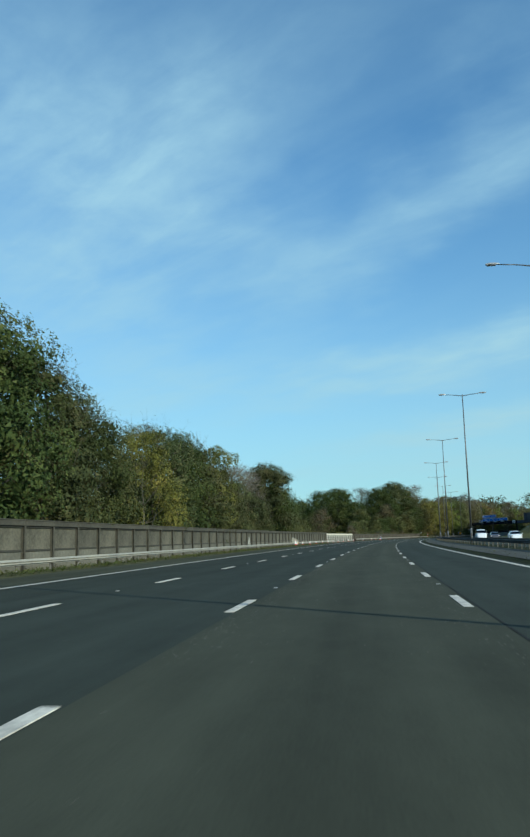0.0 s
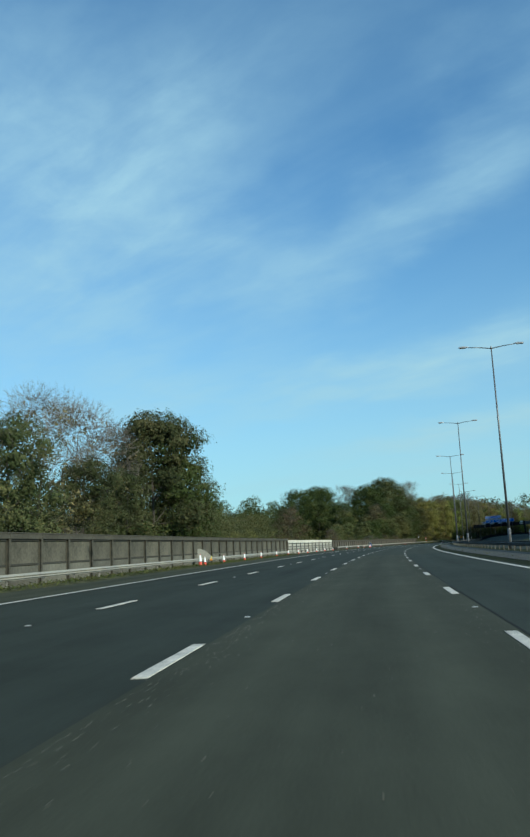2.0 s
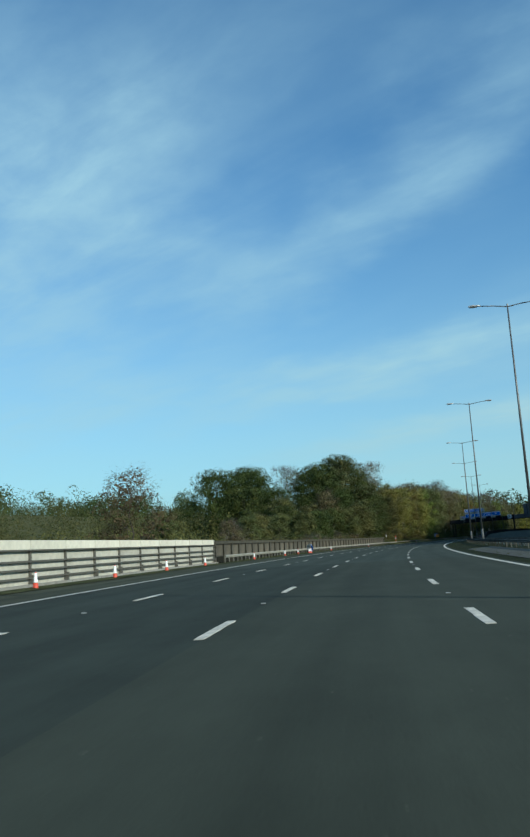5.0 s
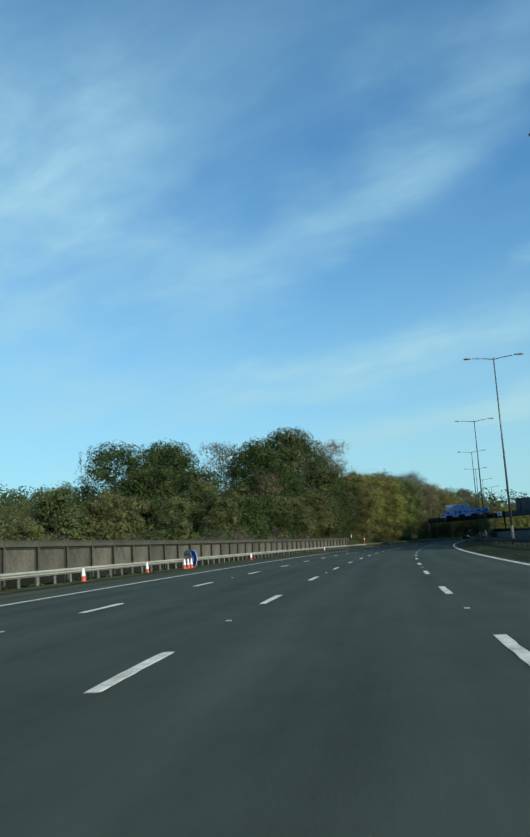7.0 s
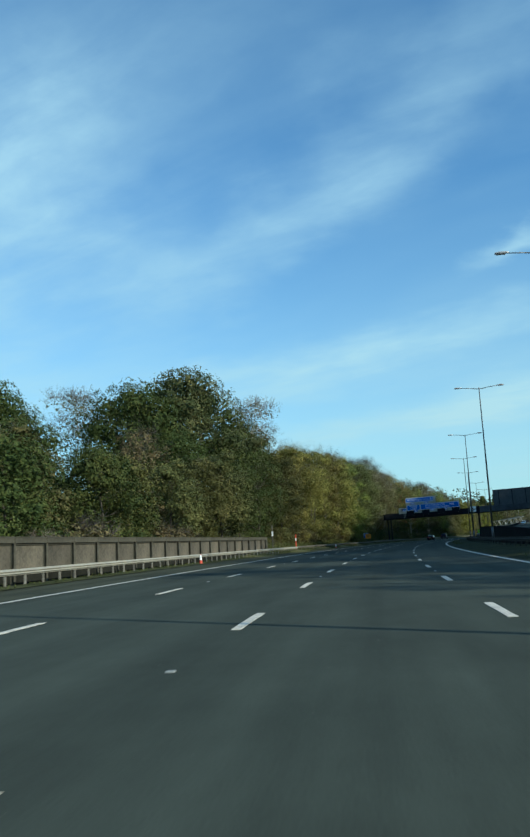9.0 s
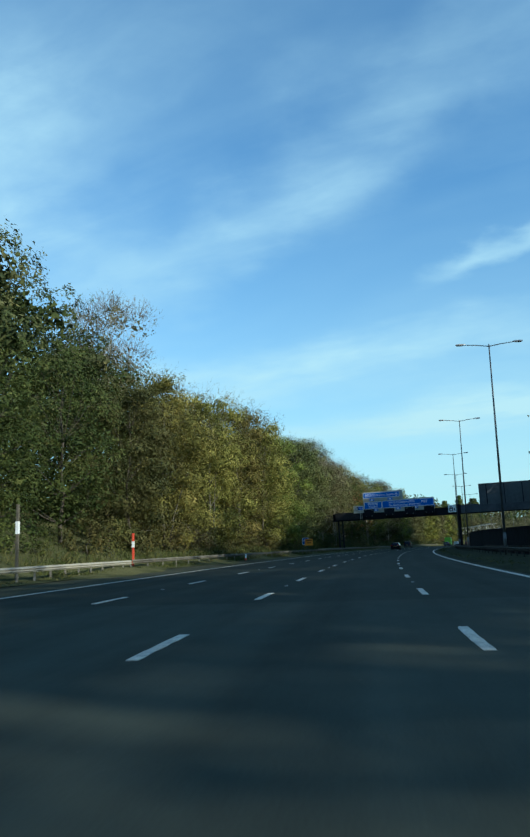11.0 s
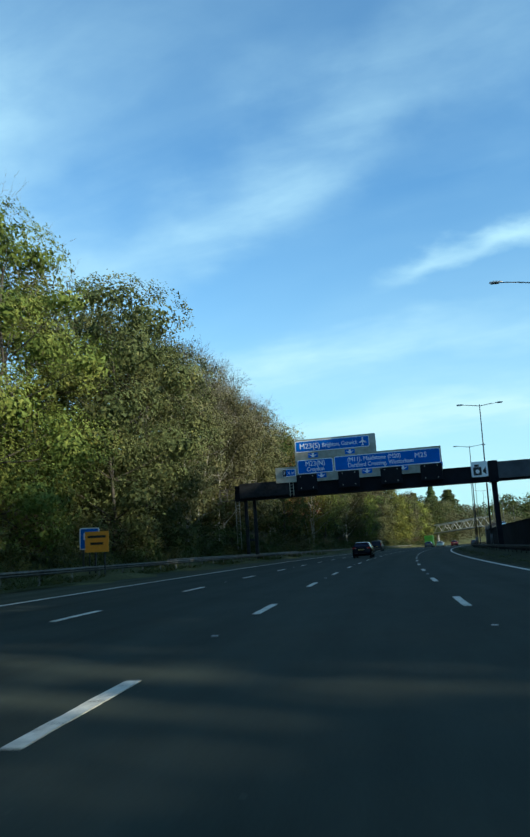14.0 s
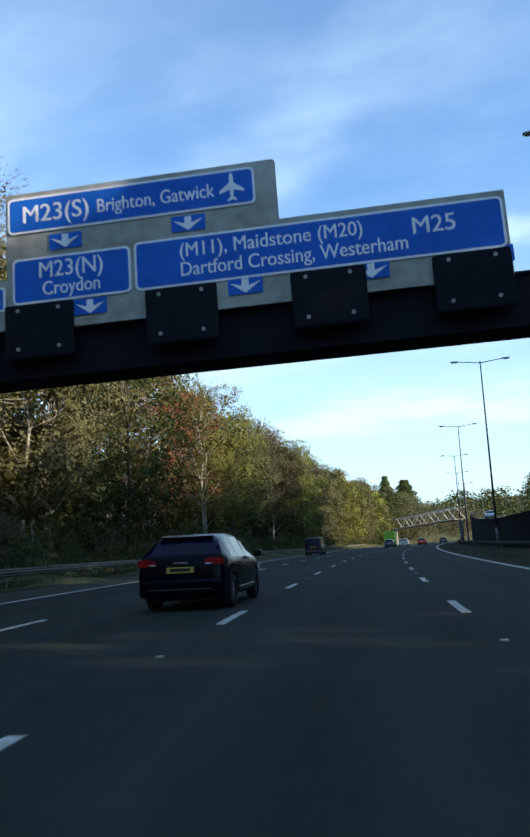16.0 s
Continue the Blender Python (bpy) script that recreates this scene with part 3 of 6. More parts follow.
def street_lamp(m):
    lamp = thing("street_lamp", m, "tall grey steel motorway lamp column with two arms", "street lamp", "lamps along the central reservation")
    bm = bmesh.new()
    tube(bm, (0, 0, 0), (0, 0, 1.5), 0.125, 0.125, 10)
    tube(bm, (0, 0, 1.5), (0, 0, 1.6), 0.125, 0.095, 10, cap=False)
    tube(bm, (0, 0, 1.6), (0, 0, 15.1), 0.095, 0.045, 10)
    part("column", bm, POLE, lamp, smooth=True)
    part("base_door", boxed(-0.06, 0.06, -0.132, -0.118, 0.5, 1.15, bevel=0.005), GALV_DARK, lamp, "service door")
    part("finial", tube(bmesh.new(), (0, 0, 15.08), (0, 0, 15.22), 0.06, 0.035, 8), POLE, lamp)
    for side in (-1, 1):
        bm = tube(bmesh.new(), (0, 0, 15.04), (side * 0.8, 0, 15.17), 0.04, 0.034, 8, cap=False)
        tube(bm, (side * 0.8, 0, 15.17), (side * 1.75, 0, 15.26), 0.034, 0.028, 8)
        part("arm", bm, POLE, lamp, smooth=True)
        bm = bmesh.new()
        rows = [[bm.verts.new((side * x, w * math.cos(a), 15.27 + h * math.sin(a))) for a in [math.pi * k / 6 for k in range(7)]] for x, w, h in ((1.66, 0.05, 0.05), (1.8, 0.11, 0.09), (2.15, 0.14, 0.11), (2.38, 0.10, 0.07))]
        for r0, r1 in zip(rows, rows[1:]):
            for k in range(6):
                bm.faces.new((r0[k], r0[k + 1], r1[k + 1], r1[k]))
            bm.faces.new((r0[6], r0[0], r1[0], r1[6]))
        bm.faces.new(rows[0])
        bm.faces.new(rows[-1])
        head = part("lantern", bm, LAMP_HEAD, lamp, "grey lantern")
        part("bowl", boxed(side * 2.08 - 0.24, side * 2.08 + 0.24, -0.10, 0.10, 15.21, 15.268, bevel=0.025), LAMP_GLASS, head, "dull lamp bowl")
    return lamp


first = street_lamp(along(LAMP_S[0], 9.3, 0.1))
for s in LAMP_S[1:]:
    copy_thing(first, along(s, 9.3, 0.1 if s < 470 else 0.15))


# ---- safety barriers ----
def barrier(name, u, side, s0, s1, z, label, gap=3.2, beam=None, post=None):
    """A steel safety barrier along the road: side is the way from the beam to its posts."""
    rail = thing(name, Matrix.Identity(4), label, "guardrail")
    t = 0.012
    w = [(0.0, 0.07), (0.0, 0.09), (-0.06 * side, 0.12), (-0.06 * side, 0.145), (0.0, 0.18), (-0.06 * side, 0.215), (-0.06 * side, 0.24), (0.0, 0.285), (0.0, 0.31)]
    prof = [(u + a, z - 0.31 + b) for a, b in w] + [(u + a + t * side, z - 0.31 + b) for a, b in reversed(w)]
    part("beam", sweep(prof, s0, s1, 4, closed=True), beam or GALV, rail, "corrugated steel beam")
    bm = bmesh.new()
    box(bm, -0.03, 0.03, -0.055, -0.045, -0.2, z - 0.02)
    box(bm, -0.03, 0.03, 0.045, 0.055, -0.2, z - 0.02)
    box(bm, -0.006, 0.006, -0.045, 0.045, -0.2, z - 0.02)
    me = mesh_of("post", bm, post or GALV_POST)
    n = int((s1 - s0) / gap)
    for k in range(n + 1):
        part("post", me, None, rail, m=along(s0 + k * gap, u + 0.075 * side))
    return rail


barrier("guardrail", -13.75, -1, -60, 167.5, 0.54, "weathered galvanised safety barrier along the hard shoulder")
barrier("guardrail", -13.75, -1, 208.5, 360, 0.67, "weathered galvanised safety barrier along the hard shoulder", gap=1.6)
barrier("guardrail", -13.75, -1, 360.2, 640, 0.70, "dull weathered safety barrier below the wooded bank", beam=RAIL_DULL)
# shade on the beam's near side is put into its dark colour; posts are paler
barrier("guardrail", 8.55, 1, -60, 199.2, 0.74, "dull dark safety barrier of the central reservation", gap=2.4, beam=GALV_DARK, post=RAIL_DULL)
# the same barrier goes on in a darker colour
barrier("guardrail", 8.55, 1, 199.4, 640, 0.74, "darker safety barrier of the central reservation", gap=2.4, beam=RAIL_DARKER, post=RAIL_DARKER)
barrier("guardrail", -15.0, -1, 452, 505, 0.78, "dull second safety barrier protecting the gantry legs", beam=RAIL_DULL)
barrier("guardrail", 10.4, -1, -60, 400, 0.74, "dull dark safety barrier beside the opposite carriageway", beam=GALV_DARK, post=GALV_DARK)


# ---- noise fence ----
def fence_run(s0, s1, label, drop=0.0, board=None, base=None):
    run = thing("noise_fence", Matrix.Identity(4), label, "fence")
    bay = (s1 - s0) / round((s1 - s0) / 3.0)
    rng = random.Random(int(s0) + 500)

    panels = [mesh_of("panel", boxed(-0.05 + d, d, 0.15, bay - 0.15, 0.91, 1.86, bevel=0.008), board or FENCE) for d in (0.0, 0.010, -0.008)]
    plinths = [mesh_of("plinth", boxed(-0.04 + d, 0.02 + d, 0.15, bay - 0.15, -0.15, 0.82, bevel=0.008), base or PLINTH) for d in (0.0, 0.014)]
    bm = box(bmesh.new(), -0.07, 0.14, 0.0, bay - 0.008, 1.95, 2.17, bevel=0.010)
    cap = mesh_of("cap", box(bm, -0.09, 0.165, 0.0, bay - 0.005, 2.172, 2.22, bevel=0.008), FENCE_CAP)
    mid = mesh_of("rail", boxed(-0.05, 0.06, 0.15, bay - 0.15, 0.825, 0.905, bevel=0.006), FENCE_DARK)
    # dark upper rail also draws the shadow line under the cap
    upper = mesh_of("rail", boxed(-0.05, 0.06, 0.15, bay - 0.15, 1.865, 1.945, bevel=0.006), FENCE_DARK)
    # dark strip added behind each post to deepen the shade in its gaps
    recess = mesh_of("backing_strip", boxed(-0.07, -0.05, -0.16, 0.16, -0.2, 1.945), FENCE_DARK)
    bm = bmesh.new()
    box(bm, 0.10, 0.125, -0.075, 0.075, -0.2, 1.945)
    box(bm, -0.05, 0.10, -0.014, 0.014, -0.2, 1.945)
    post = mesh_of("post", bm, FENCE_CAP)
    s = s0
    while s < s1 - 0.1:
        m = along(s, -14.85, -drop)
        part("panel", rng.choice(panels), None, run, m=m)
        part("plinth", rng.choice(plinths), None, run, m=m)
        part("cap", cap, None, run, m=m)
        part("rail", mid, None, run, m=m)
        part("rail", upper, None, run, m=m)
        part("backing_strip", recess, None, run, m=m)
        part("post", post, None, run, m=m)
        s += bay
    part("post", post, None, run, m=along(s1, -14.85, -drop))
    for k in range(3):
        part("post", post, None, run, m=along(s1 - 0.35 - 0.3 * k, -14.80, -drop))
    return run


first_fence = fence_run(-22, 164, "weathered brown timber noise fence with posts and pale plinth boards")
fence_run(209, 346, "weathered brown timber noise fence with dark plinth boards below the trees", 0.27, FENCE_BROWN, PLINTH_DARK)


# scrawled paint on the plinth boards
for s, z, w, h, lean, mat_ in ((120.5, 0.60, 0.05, 0.34, 25, FENCE_DARK), (120.9, 0.60, 0.05, 0.36, -25, FENCE_DARK), (121.2, 0.62, 0.05, 0.34, 25, FENCE_DARK), (121.7, 0.62, 0.05, 0.36, -25, FENCE_DARK), (122.2, 0.62, 0.05, 0.34, 25, FENCE_DARK),
                              (123.5, 0.60, 0.30, 0.06, 0, FENCE_DARK), (125.0, 0.62, 0.05, 0.34, 0, SIGN_WHITE), (125.4, 0.62, 0.05, 0.34, 0, SIGN_WHITE), (126.3, 0.60, 0.24, 0.05, 8, FENCE_DARK)):
    bm = boxed(0.036, 0.042, -w / 2, w / 2, -h / 2, h / 2)
    part("paint_scrawl", bm, mat_, first_fence, "scrawled paint stroke", m=along(s, -14.85, z + 0.14) @ Matrix.Rotation(radians(lean), 4, "X"))


# ---- bridge parapet ----
def parapet(s0, s1):
    run = thing("bridge_parapet", Matrix.Identity(4), "cream steel bridge parapet with dark posts and rails", "parapet")
    bay = 3.7
    top = mesh_of("top_panel", boxed(-0.05, 0.04, 0.004, bay - 0.004, 1.62, 2.03, bevel=0.01), CREAM)
    back = mesh_of("back_panel", boxed(-0.09, -0.06, 0.01, bay - 0.01, 0.10, 1.62), CREAM_PANEL)
    bar = mesh_of("rail", boxed(0.02, 0.10, 0.0, bay, -0.045, 0.045, bevel=0.01), RAIL_DARK)
    lip = mesh_of("lip", boxed(-0.05, 0.12, 0.0, bay, 1.55, 1.61), RAIL_DARK)
    kerb = mesh_of("kerb", boxed(-0.25, 0.35, 0.0, bay, -0.1, 0.11), CONCRETE)
    bm = bmesh.new()
    box(bm, -0.055, 0.02, -0.09, 0.09, 0.1, 1.6)
    box(bm, 0.02, 0.16, -0.06, 0.06, 0.1, 0.5)
    post = mesh_of("post", bm, RAIL_DARK)
    n = int(round((s1 - s0) / bay))
    for k in range(n):
        m = along(s0 + k * bay, -14.85)
        part("top_panel", top, None, run, m=m)
        part("back_panel", back, None, run, m=m)
        part("lip", lip, None, run, m=m)
        part("kerb", kerb, None, run, m=m)
        part("post", post, None, run, m=m)
        for z in (0.38, 0.74, 1.10):
            part("rail", bar, None, run, m=m @ Matrix.Translation((0, 0, z)))
    part("post", post, None, run, m=along(s0 + n * bay, -14.85))


parapet(164.4, 208.8)


# ---- traffic cones and small roadside signs ----
def ring(bm, prof, n=14):
    rows = [[bm.verts.new((r * math.cos(2 * math.pi * k / n), r * math.sin(2 * math.pi * k / n), z)) for k in range(n)] for r, z in prof]
    for a, b in zip(rows, rows[1:]):
        for k in range(n):
            bm.faces.new((a[k], a[(k + 1) % n], b[(k + 1) % n], b[k]))
    bm.faces.new(rows[-1])
    return bm


def traffic_cone(m):
    cone = thing("traffic_cone", m, "orange traffic cone with a white reflective sleeve", "traffic cone", "cones along the hard shoulder")
    bm = ring(bmesh.new(), [(0.17, 0.05), (0.16, 0.12), (0.145, 0.36)])
    part("body", bm, ORANGE, cone, smooth=True)
    part("base", boxed(-0.24, 0.24, -0.24, 0.24, 0.0, 0.06, bevel=0.015), ORANGE, cone)
    part("sleeve", ring(bmesh.new(), [(0.140, 0.40), (0.064, 0.95)]), SLEEVE, cone, "white reflective sleeve", smooth=True)
    part("tip", ring(bmesh.new(), [(0.063, 0.95), (0.055, 1.0), (0.045, 1.01)]), ORANGE, cone, smooth=True)
    return cone


CONES = [(111.9, -13.2), (112.9, -13.1), (119.3, -13.1), (127.5, -13.0), (136.5, -13.1), (146.0, -13.1), (155.0, -13.2), (164.0, -13.3), (173.0, -13.4), (182.0, -13.4),
         (191.0, -13.4), (200.5, -13.4), (218.0, -13.3), (234.3, -13.3), (243.2, -13.35), (249.2, -12.95), (250.0, -12.95), (250.75, -12.95), (270.0, -13.2), (313.4, -13.2), (391.5, -13.3)]
CONE_SIZE = Matrix.Diagonal((0.82, 0.82, 0.82, 1))
cone = traffic_cone(along(CONES[0][0], CONES[0][1]) @ CONE_SIZE)
for k, (s, u) in enumerate(CONES[1:]):
    copy_thing(cone, along(s, u, -0.01, 37.0 * k) @ CONE_SIZE)


def disc(bm, r, y, n=24, sx=1.0):
    front = [bm.verts.new((sx * r * math.cos(2 * math.pi * k / n), y, r * math.sin(2 * math.pi * k / n))) for k in range(n)]
    back = [bm.verts.new((v.co.x, y + 0.02, v.co.z)) for v in front]
    bm.faces.new(front)
    bm.faces.new(back[::-1])
    for k in range(n):
        bm.faces.new((front[k], back[k], back[(k + 1) % n], front[(k + 1) % n]))
    return bm


arrow_sign = thing("arrow_sign", along(251.75, -13.2, 0, -38), "round blue sign with a white arrow standing against the barrier", "road sign")
part("plate", disc(bmesh.new(), 0.555, 0, 32), SIGN_BLUE, arrow_sign, m=Matrix.Translation((0, 0, 0.62)))
part("rim", disc(bmesh.new(), 0.58, 0.012, 32), SIGN_WHITE, arrow_sign, "white rim", m=Matrix.Translation((0, 0, 0.62)))
part("arrow", shape([(-0.06, 0.36), (0.06, 0.36), (0.06, -0.10), (0.22, 0.06), (0.22, -0.12), (0.0, -0.34), (-0.22, -0.12), (-0.22, 0.06), (-0.06, -0.10)], -0.012, -0.004), SIGN_WHITE, arrow_sign,
     m=Matrix.Translation((0, 0, 0.62)) @ Matrix.Rotation(radians(-45), 4, "Y"))
for x in (-0.3, 0.3):
    part("leg", boxed(x - 0.02, x + 0.02, 0.035, 0.07, -0.03, 0.9), GALV_DARK, arrow_sign)
turned = thing("turned_sign", along(250.95, -13.27, 0, -34), "round sign seen from its pale grey back behind the cones", "road sign")
part("plate", disc(bmesh.new(), 0.40, 0, 28), BACKING, turned, m=Matrix.Translation((0, 0, 0.84)))
part("stiffener", boxed(-0.30, 0.30, -0.03, -0.003, 0.90, 0.94), GALV_DARK, turned)
for x in (-0.2, 0.2):
    part("leg", boxed(x - 0.02, x + 0.02, 0.025, 0.06, -0.03, 0.9), GALV_DARK, turned)
fallen = thing("folded_sign", along(115.0, -14.15), "grey back of a folded road sign leaning on the barrier", "road sign")
quarter = [(-0.05, 0.15), (-0.05, 1.24), (0.14, 1.25), (0.38, 1.18), (0.62, 1.05), (0.86, 0.86), (1.02, 0.62), (0.98, 0.52), (0.2, 0.30)]
part("plate", shape(quarter, 0.0, 0.03), GALV, fallen)
part("strut", boxed(0.02, 0.08, 0.035, 0.08, 0.0, 1.1), GALV_DARK, fallen)
part("foot", boxed(-0.3, 0.5, -0.06, 0.14, -0.03, 0.05), GALV_DARK, fallen)
warning = thing("warning_triangle", along(81.6, -14.25, 0, 87), "grey back of a triangular warning sign by the fence", "road sign")
part("plate", shape([(-0.46, 0.58), (0.46, 0.58), (0.50, 0.64), (0.06, 1.40), (-0.06, 1.40), (-0.50, 0.64)], 0.0, 0.025), BACKING, warning)
part("post", boxed(-0.03, 0.03, 0.03, 0.09, -0.1, 1.2), GALV_DARK, warning)
part("stiffener", boxed(-0.34, 0.34, -0.03, -0.003, 0.72, 0.77), GALV_DARK, warning)
beacon = thing("warning_lamp", along(116.3, -13.45), "yellow battery warning lamp standing against the barrier", "lamp")
part("case", boxed(-0.09, 0.09, -0.05, 0.05, 0.30, 0.46, bevel=0.02), SIGN_ORANGE, beacon)
part("lens", disc(bmesh.new(), 0.11, 0, 18), LAMP_YELLOW, beacon, "round yellow lens", m=Matrix.Translation((0, -0.06, 0.56)))
part("stem", boxed(-0.02, 0.02, -0.02, 0.02, 0.0, 0.32), GALV_DARK, beacon)

for s, h, label, mat_ in ((347.0, 3.3, "tall pale marker post at the end of the fence", BARK_PALE), (362.0, 2.3, "orange and white marker post by the verge", ORANGE)):
    mk = thing("marker_post", along(s, -14.3), label, "post")
    part("shaft", boxed(-0.06, 0.06, -0.05, 0.05, -0.1, h, bevel=0.01), mat_, mk)
    part("band", boxed(-0.07, 0.07, -0.06, 0.06, h * 0.62, h * 0.78), SIGN_WHITE, mk, "white band")


# ---- lettering ----
def letters(name, text, size, mat_, parent, x, y, z, fit=0.0):
    """Raised characters that face the -y side, from x to the right, baseline at z; fit: their whole width."""
    cu = bpy.data.curves.new(name, "FONT")
    cu.body, cu.size, cu.extrude, cu.resolution_u = text, size, 0.006, 4
    tmp = bpy.data.objects.new(name, cu)
    me = bpy.data.meshes.new_from_object(tmp)
    bpy.data.objects.remove(tmp)
    me.materials.clear()
    me.materials.append(mat_)
    if fit:
        xs = [v.co.x for v in me.vertices]
        k = fit / (max(xs) - min(xs))
        me.transform(Matrix.Diagonal((k, 1, 1, 1)))
    bm = bmesh.new()
    for dx, lift in ((-0.011, 0.0), (0.011, 0.001), (0.0, 0.002)):
        n0 = len(bm.verts)
        bm.from_mesh(me)
        bm.verts.ensure_lookup_table()
        bmesh.ops.translate(bm, vec=(dx * size, 0, lift), verts=bm.verts[n0:])
    bm.to_mesh(me)
    bm.free()
    ob = new(name, me)
    ob.parent = parent
    ob.matrix_basis = pose(x, y, z, 90, 0, 0)
    return ob


# ---- sign gantry ----
def gantry():
    g = thing("sign_gantry", along(477.65, 0.0) @ Matrix.Rotation(radians(-1.25), 4, "Y"), "dark steel gantry across the road carrying blue motorway signs", "gantry")
    part("beam", boxed(-16.15, 30.5, -0.35, 0.95, 6.64, 8.02, bevel=0.03), STEEL_DARK, g, "dark box girder")
    part("lower_flange", boxed(-16.25, 30.6, -0.42, 1.02, 6.55, 6.645), STEEL_DARK, g)
    part("upper_flange", boxed(-16.25, 30.6, -0.42, 1.02, 8.02, 8.10), STEEL_DARK, g)
    part("maintenance_box", boxed(-15.6, -10.35, -0.62, -0.43, 6.75, 8.25, bevel=0.05), STEEL_WORN, g, "mottled grey cover plate")
    part("cover_plate", boxed(9.95, 30.3, -0.60, -0.43, 6.72, 8.22, bevel=0.03), COVER_GREY, g, "pale grey cover plate")
    part("cover_cap", boxed(9.9, 13.6, -0.55, 0.6, 8.225, 8.36, bevel=0.03), COVER_GREY, g)
    # open end frame and ladders
    for z in (6.6, 7.2, 7.75):
        part("end_rail", boxed(-17.8, -16.26, -0.34, -0.26, z, z + 0.07), GALV_DARK, g)
    for x in (-17.75, -17.0):
        part("end_post", boxed(x - 0.04, x + 0.04, -0.34, -0.26, 6.55, 7.85), GALV_DARK, g)
    lad = bmesh.new()
    for x in (-16.15, -15.75):
        box(lad, x - 0.03, x + 0.03, -0.3, -0.24, 1.6, 6.6)
    for k in range(15):
        box(lad, -16.12, -15.78, -0.285, -0.255, 1.8 + k * 0.33, 1.84 + k * 0.33)
    part("ladder", lad, GALV_POST, g, "thin grey access ladder")
    lad = bmesh.new()
    for x in (-10.28, -9.92):
        box(lad, x - 0.03, x + 0.03, -0.66, -0.60, 6.62, 8.2)
    for k in range(5):
        box(lad, -10.26, -9.94, -0.645, -0.615, 6.8 + k * 0.3, 6.84 + k * 0.3)
    part("ladder", lad, GALV, g, "short pale ladder")
    for x, y0 in ((-15.1, -0.2), (-14.35, 0.5)):
        leg = part("leg", boxed(x - 0.16, x + 0.16, y0, y0 + 0.32, -0.6, 6.56, bevel=0.02), STEEL_WORN, g, "grey steel leg")
        part("foot_plate", boxed(x - 0.3, x + 0.3, y0 - 0.14, y0 + 0.46, -0.1, 0.12, bevel=0.02), CONCRETE, leg, "concrete footing")
    part("leg_brace", boxed(-14.95, -14.5, 0.1, 0.52, 2.4, 2.62), STEEL_WORN, g)
    for x in (9.75, 28.3):
        part("leg", boxed(x - 0.24, x + 0.24, -0.05, 0.65, -0.6, 6.56, bevel=0.03), STEEL_DARK, g)
        part("leg_head", boxed(x - 0.42, x + 0.42, -0.64, 1.1, 6.45, 8.5, bevel=0.03), STEEL_DARK, g)
    y = -0.75
    # pale backing boards
    part("backing_board", rounded(-9.52, -1.25, 10.24, 12.24, 0.12, y + 0.03, y + 0.12), BACKING, g, "weathered pale backing board")
    part("backing_board", rounded(-9.52, 5.0, 7.9, 10.38, 0.05, y + 0.034, y + 0.124), BACKING, g, "weathered pale backing board")
    part("backing_board", rounded(-11.65, -9.53, 8.0, 9.56, 0.05, y + 0.03, y + 0.12), BACKING, g, "weathered pale backing board")
    for x in (-8.6, -4.9, -2.2, 1.2, 4.0):
        part("strut", boxed(x - 0.07, x + 0.07, y + 0.13, y + 0.30, 7.9, 10.2 if x > -1.4 else 12.0), STEEL_DARK, g)

    def plate(x0, x1, z0, z1, label, r=0.16):
        rim = part("sign_border", rounded(x0, x1, z0, z1, r, y - 0.006, y + 0.03), SIGN_WHITE, g, "white border")
        return part("sign_plate", rounded(x0 + 0.07, x1 - 0.07, z0 + 0.07, z1 - 0.07, r * 0.7, y - 0.014, y + 0.02), SIGN_BLUE, g, label)
    top = plate(-9.44, -1.87, 10.94, 12.08, "blue sign plate with white destinations")
    letters("lettering", "M23(S)", 0.78, SIGN_WHITE, top, -9.0, y - 0.014, 11.26, fit=2.05)
    letters("lettering", "Brighton, Gatwick", 0.60, SIGN_WHITE, top, -6.65, y - 0.014, 11.30, fit=3.55)
    # aeroplane symbol
    plane = [(0, 0.5), (0.07, 0.4), (0.07, 0.14), (0.42, -0.12), (0.42, -0.22), (0.07, -0.1), (0.05, -0.36), (0.16, -0.46), (0.16, -0.52), (0, -0.46)]
    poly = plane + [(-x, z) for x, z in reversed(plane[1:-1])]
    part("aeroplane_symbol", shape([(-2.55 + 0.86 * x, 11.53 + 0.86 * z) for x, z in poly], y - 0.03, y - 0.013), SIGN_WHITE, top, "white aeroplane symbol")
    north = plate(-9.32, -5.68, 8.72, 10.14, "blue sign plate")
    letters("lettering", "M23(N)", 0.72, SIGN_WHITE, north, -8.52, y - 0.014, 9.48, fit=1.95)
    letters("lettering", "Croydon", 0.60, SIGN_WHITE, north, -8.40, y - 0.014, 8.94, fit=1.75)
    east = plate(-5.56, 4.92, 8.72, 10.20, "blue sign plate")
    letters("lettering", "(M11), Maidstone (M20)", 0.60, SIGN_WHITE, east, -4.22, y - 0.014, 9.58, fit=5.25)
    letters("lettering", "Dartford Crossing, Westerham", 0.60, SIGN_WHITE, east, -4.22, y - 0.014, 9.0, fit=6.45)
    letters("lettering", "M25", 0.70, SIGN_WHITE, east, 2.4, y - 0.014, 9.40, fit=1.15)
    half = plate(-10.98, -9.56, 8.58, 9.34, "small blue distance plate", 0.08)
    part("junction_plate", boxed(-10.94, -10.56, y - 0.02, y - 0.014, 8.62, 9.30), SIGN_BLACK, half, "black junction number plate")
    letters("lettering", "7", 0.5, SIGN_WHITE, half, -10.87, y - 0.022, 8.78)
    letters("lettering", "\u00bd m", 0.46, SIGN_WHITE, half, -10.42, y - 0.014, 8.80, fit=0.66)

